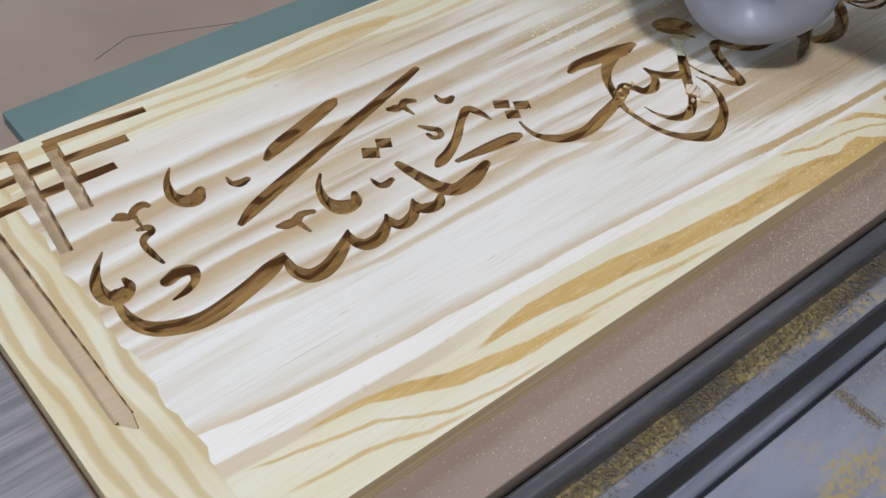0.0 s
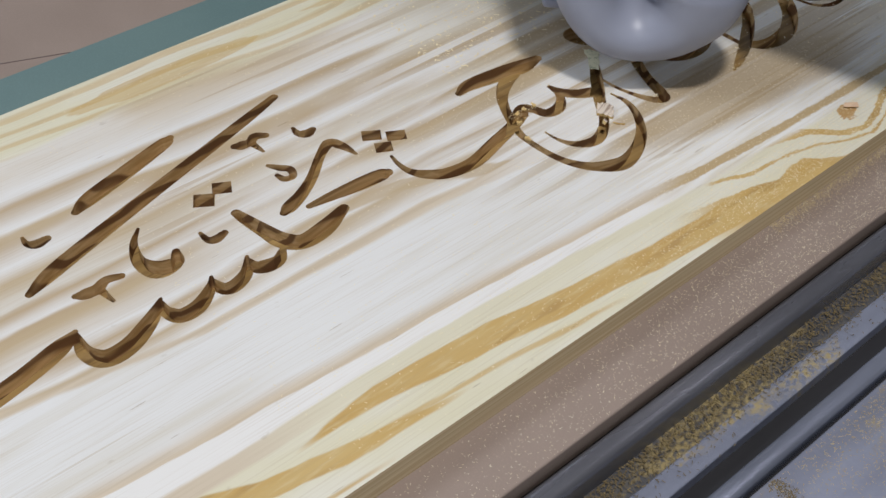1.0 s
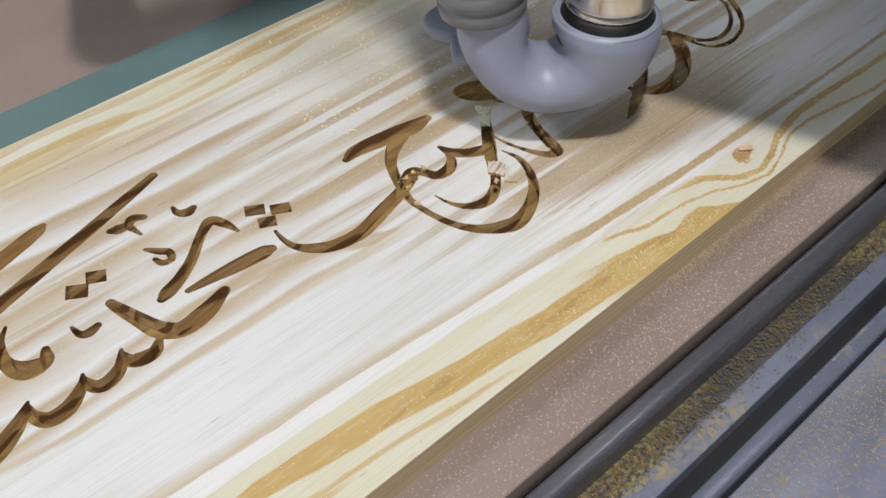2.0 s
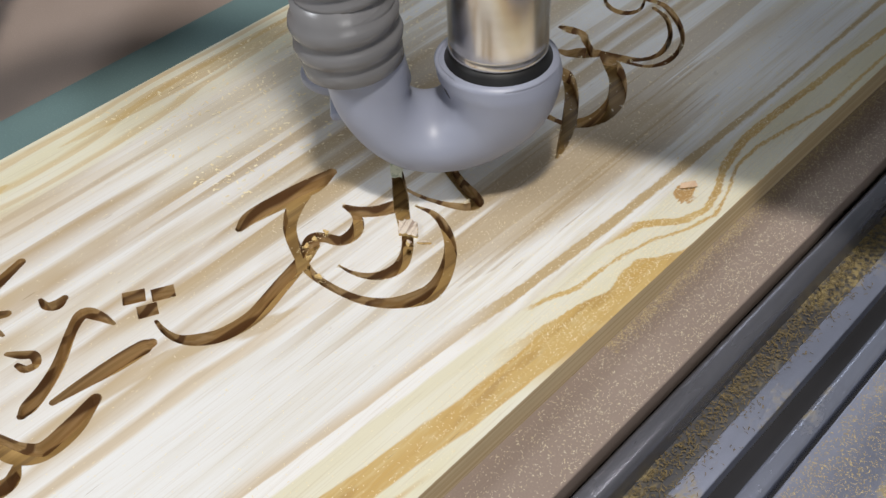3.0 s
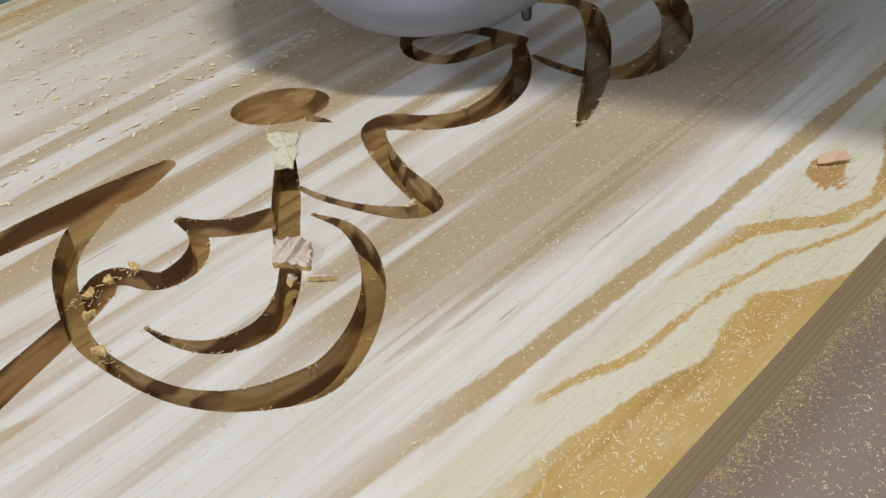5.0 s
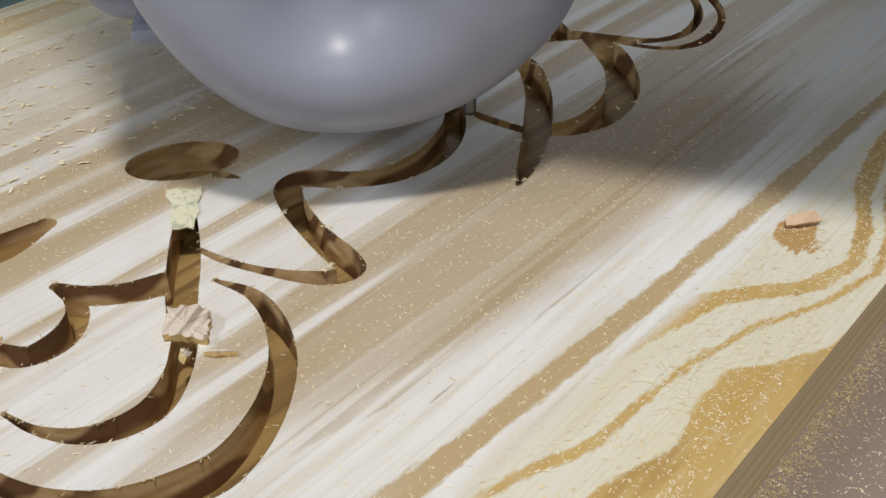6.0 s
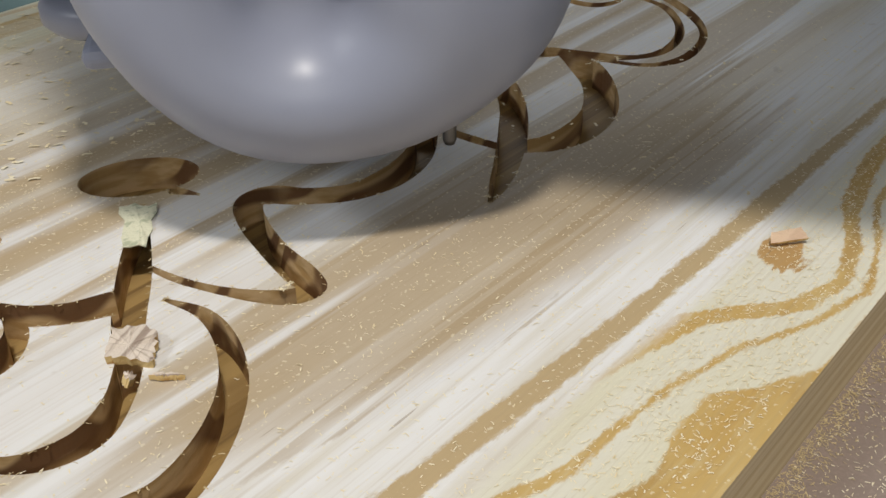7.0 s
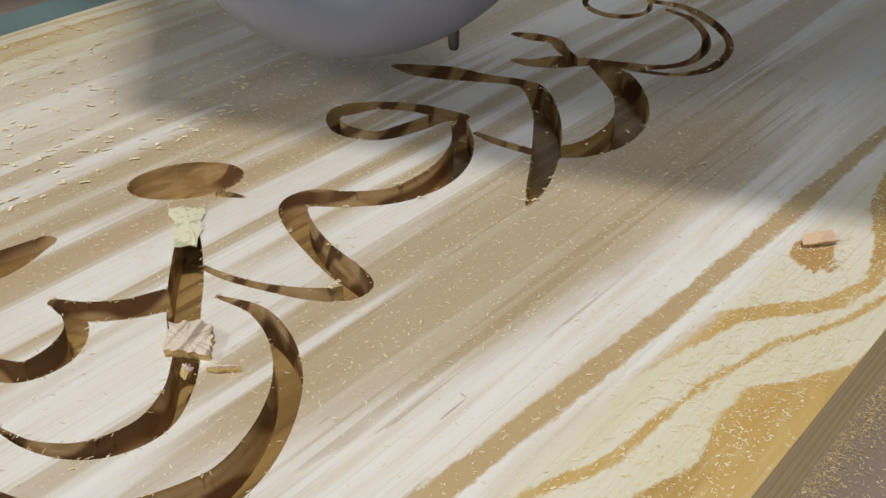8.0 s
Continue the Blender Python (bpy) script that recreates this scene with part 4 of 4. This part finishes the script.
# ---- shavings ----
def slivers(name, count, pick, size, material, label, lift=0.0002, fat=1.3):
    """Curled slivers of wood, one joined mesh."""
    rng = random.Random(name)
    verts, faces = [], []
    for _ in range(count):
        x, y, z = pick(rng)
        n = 3
        ln, w, a, curl = size * rng.uniform(0.35, 1.5), size * fat * rng.uniform(0.10, 0.24), rng.uniform(0, math.tau), rng.uniform(-1.3, 1.3)
        b, px, py, tilt = len(verts), x, y, rng.uniform(0.0, 0.25)
        for i in range(n + 1):
            h = z + lift + abs(math.sin(i * 1.1 + curl)) * tilt * ln * 0.5
            nx, ny = -math.sin(a), math.cos(a)
            verts += [(px + nx * w / 2, py + ny * w / 2, h), (px - nx * w / 2, py - ny * w / 2, h + w * 0.12)]
            px, py, a = px + math.cos(a) * ln / n, py + math.sin(a) * ln / n, a + curl / n
        faces += [(b + 2 * i, b + 2 * i + 1, b + 2 * i + 3, b + 2 * i + 2) for i in range(n)]
    me = bpy.data.meshes.new(name)
    me.from_pydata(verts, [], faces)
    me.materials.append(material)
    ob = new(name, me)
    return tagged(ob, label, "wood shavings", "", "stuff")


level = BOARD_MESH[0]


def on_board(rng):
    while True:
        x, y = rng.uniform(0.25, 1.1), rng.uniform(0.004, 0.396)
        near = math.exp(-((x - 0.74) / 0.22) ** 2)
        spot = 0.04 + near * (0.9 if y < 0.036 else 0.26 if y > 0.20 else 0.15)
        if rng.random() < spot:
            z = TOP + level.ray_cast(Vector((x, y, 0.05)), Vector((0, 0, -1)))[0].z
            if z > TOP - 0.002 or rng.random() < 0.12:
                return x, y, z


def heap(cx, cy, rx, ry, z):
    return lambda r: (r.gauss(cx, rx), r.gauss(cy, ry), z)


slivers("coarse_shavings", 620, lambda r: (r.uniform(0.52, 0.80), r.uniform(0.24, 0.39), TOP), 0.0026, M_CHIP, "pale curled shavings behind the carving", 0.0003, 2.4)
slivers("torn_fibres", 60, lambda r: r.choice((heap(0.529, 0.176, 0.003, 0.004, TOP - 0.001), heap(0.546, 0.176, 0.006, 0.002, TOP - 0.0005), heap(0.516, 0.150, 0.003, 0.003, TOP - 0.002)))(r), 0.0018, M_EDGE_DUST, "torn pale fibres on the cut edges")
near_rims = [(a, b) for a, b in RIMS if 0.49 < a.x < 0.83 and a.y < 0.25]


def on_rim(rng):
    a, b = rng.choice(near_rims)
    c = a.lerp(b, rng.random())
    return c.x + rng.gauss(0, 0.0003), c.y + rng.gauss(0, 0.0003), TOP - 0.0002


slivers("rim_fibres", 1100, on_rim, 0.0011, M_EDGE_DUST, "frayed pale fibres along the cut rims")
near_rims = [(a, b) for a, b in RIMS if 0.62 < a.x < 0.95]
tuft_seed = random.Random(71)
tufts = [on_rim(tuft_seed) for i in range(44)]


def on_tuft(rng):
    x, y, z = rng.choice(tufts)
    return x + rng.gauss(0, 0.0006), y + rng.gauss(0, 0.0006), z + rng.uniform(0.0, 0.0009)


slivers("rim_tufts", 440, on_tuft, 0.0010, M_CHIP, "pale fluffy chips clinging to the cut rims", 0.0002, 2.2)
slivers("loose_curls", 260, lambda r: (r.uniform(0.74, 1.02), r.uniform(0.02, 0.20), TOP), 0.0019, M_CHIP, "single pale curled shavings before the carving", 0.0003, 2.0)
slivers("edge_dust", 9000, lambda r: (r.uniform(0.60, 1.25), -abs(r.gauss(0.0, 0.0042)) - 0.0006, BED), 0.0010, M_EDGE_DUST, "pale sawdust along the foot of the board")
slivers("board_shavings", 21000, on_board, 0.0011, M_CHIP, "pale pine shavings scattered over the board")
slivers("sheet_shavings", 9000, lambda r: (min(1.6, abs(r.gauss(0.80, 0.30))), r.uniform(-0.041, -0.002), BED), 0.0009, M_CHIP, "pale pine shavings on the brown sheet")
slivers("bed_streak", 500, lambda r: (r.gauss(0.457, 0.003), r.uniform(-0.160, -0.122), BED - 0.025), 0.0016, M_DUST, "brown sawdust dragged across the steel plate")
slivers("plate_dust", 5000, lambda r: (r.gauss(0.62, 0.10), -0.122 - abs(r.gauss(0.0, 0.035)), BED - 0.025), 0.0013, M_EDGE_DUST, "yellowish dust on the steel plate")
slivers("bed_shavings", 11000, lambda r: (r.uniform(0.0, 1.5), -0.0615 - abs(r.gauss(0.0, 0.0095)), BED - 0.025), 0.0020, M_DUST, "brown sawdust lying in the steel channel", 0.001)

def splinter(name, label, rim, thick, seed, where, ragged=0.14, skin=0):
    """A flat torn piece of wood with a ragged outline: rim rows of (angle, radius in millimetres)."""
    rng = random.Random(seed)
    bm = bmesh.new()
    n = len(rim) * 5
    ring = []
    for j in range(n):
        a0, r0 = rim[j // 5]
        a1, r1 = rim[(j // 5 + 1) % len(rim)]
        a1 += 360 if a1 < a0 else 0
        u = (j % 5) / 5
        p0, p1 = [Vector((math.cos(radians(a)), math.sin(radians(a)))) * r / 1000 for a, r in ((a0, r0), (a1, r1))]
        p = p0.lerp(p1, u) * rng.uniform(1 - ragged, 1 + 0.7 * ragged)
        ring.append(p)
    low = [bm.verts.new((p.x * 0.96, p.y * 0.96, rng.uniform(-0.15, 0.1) * thick)) for p in ring]
    top = [bm.verts.new((p.x, p.y, thick * rng.uniform(0.75, 1.25))) for p in ring]
    bm.faces.new(low[::-1])
    mid = bm.verts.new((0, 0, thick * 1.1))
    for j in range(n):
        i = (j + 1) % n
        bm.faces.new((low[j], low[i], top[i], top[j])).material_index = 1
        bm.faces.new((top[j], top[i], mid))
    ob = part(name, bm, [(M_BOTTOM_PALE, M_TORN, M_FLAKE)[skin], M_TORN], None)
    ob.matrix_world = where
    return tagged(ob, label, "wood chip")


splinter("torn_chip", "torn pale pine chip bridging a carved groove", [(-35, 8.5), (20, 9), (60, 8.5), (105, 5.5), (150, 6.5), (200, 4.5), (250, 9), (300, 6.5)], 0.0024, 3, pose(0.5795, 0.1385, TOP + 0.0006, 3, -5, 20))
splinter("sliver_chip", "thin torn pine sliver beside the groove", [(-8, 5), (30, 1.5), (150, 1.6), (185, 4), (230, 1.2), (320, 1.3)], 0.0014, 5, pose(0.5785, 0.1235, TOP + 0.0004, 0, 3, -48))
splinter("splinter", "small torn splinter hanging from the chip", [(-8, 3.5), (40, 1.6), (150, 2.2), (185, 3), (260, 1.8)], 0.0022, 9, pose(0.5725, 0.1315, TOP - 0.0012, 25, 10, 60))
for i, (sx, sy, turn) in enumerate(((0.529, 0.1765, 15), (0.5455, 0.1765, 70), (0.5165, 0.1515, 130), (0.5235, 0.1680, 200), (0.5370, 0.1775, 260))):
    splinter("torn_lump", "ragged pale lump of torn fibre on the cut rim", [(-30, 1.8), (20, 3.0), (80, 1.2), (140, 2.6), (200, 1.4), (270, 1.8)], 0.0016, 20 + i, pose(sx, sy, TOP - 0.0008, 12, -10, turn), 0.25, 1)
splinter("flake", "small flat tan flake lying on the board", [(-55, 6.5), (-14, 6.5), (112, 4.5), (158, 6)], 0.0008, 7, pose(0.7275, 0.0315, TOP + 0.0016, 12, -9, 0), 0.03, 2)
film = bmesh.new()
frng = random.Random(4)
corners = [Vector(c) for c in ((0.0022, 0.0135), (0.0095, 0.0045), (-0.0085, -0.0130), (-0.0120, -0.0085))]
rim = []
for a, b in zip(corners, (*corners[1:], corners[0])):
    rim += [film.verts.new((*(a.lerp(b, u / 5) + Vector((frng.uniform(-1, 1), frng.uniform(-1, 1))) * 0.0009), frng.uniform(-0.0002, 0.0003))) for u in range(5)]
hub = film.verts.new((-0.001, -0.001, 0.0005))
for a, b in zip(rim, (*rim[1:], rim[0])):
    film.faces.new((a, b, hub))
bmesh.ops.recalc_face_normals(film, faces=film.faces)
bmesh.ops.solidify(film, geom=film.faces[:], thickness=0.0004)
film_ob = part("putty_smear", film, M_PUTTY)
film_ob.matrix_world = pose(0.6225, 0.1905, TOP + 0.0006)
tagged(film_ob, "pale yellow-green smear of filler at the groove's end", "filler")

# ---- workshop ----
tagged(part("floor", box(-4.1, 5.1, -4.1, 5.1, -0.1, 0.0), M_FLOOR), "grey concrete workshop floor", "floor", "", "structure")
tagged(part("ceiling", box(-4.1, 5.1, -4.1, 5.1, 3.3, 3.4), M_WALL), "white workshop ceiling", "ceiling", "", "structure")
for name, b in (("wall_north", (-4.1, 5.1, 5.0, 5.1)), ("wall_south", (-4.1, 5.1, -4.1, -4.0)), ("wall_west", (-4.1, -4.0, -3.99, 4.99)), ("wall_east", (5.0, 5.1, -3.99, 4.99))):
    tagged(part(name, box(*b, 0.003, 3.297), M_WALL), "plain pale workshop wall", "wall", "", "structure")


def motions():
    """The head follows the tool path over the board."""
    turn = -42.0
    rows = [(0.0, 0.6790, 0.1300), (0.5, 0.6690, 0.1370), (1.0, 0.6556, 0.1360), (1.5, 0.6630, 0.1370), (2.0, 0.6716, 0.1265), (3.5, 0.6504, 0.1313), (4.0, 0.6650, 0.1370), (4.5, 0.6950, 0.1610), (5.0, 0.7236, 0.1590), (6.5, 0.6890, 0.1260), (7.0, 0.6910, 0.1250), (7.5, 0.7130, 0.1567), (8.0, 0.7525, 0.1890)]
    # the unseen gantry is keyed to where its shadow edge falls, not to the head
    walk(bridge, [(t, pose(x, 0, TOP, 0, 0, 0)) for t, x in ((0.0, 0.668), (2.0, 0.668), (3.5, 0.645), (5.0, 0.652), (6.5, 0.648), (8.0, 0.654))])
    walk(head, [(t, pose(x, y, TOP + 0.023, 0, 0, turn)) for t, x, y in rows])


motions()
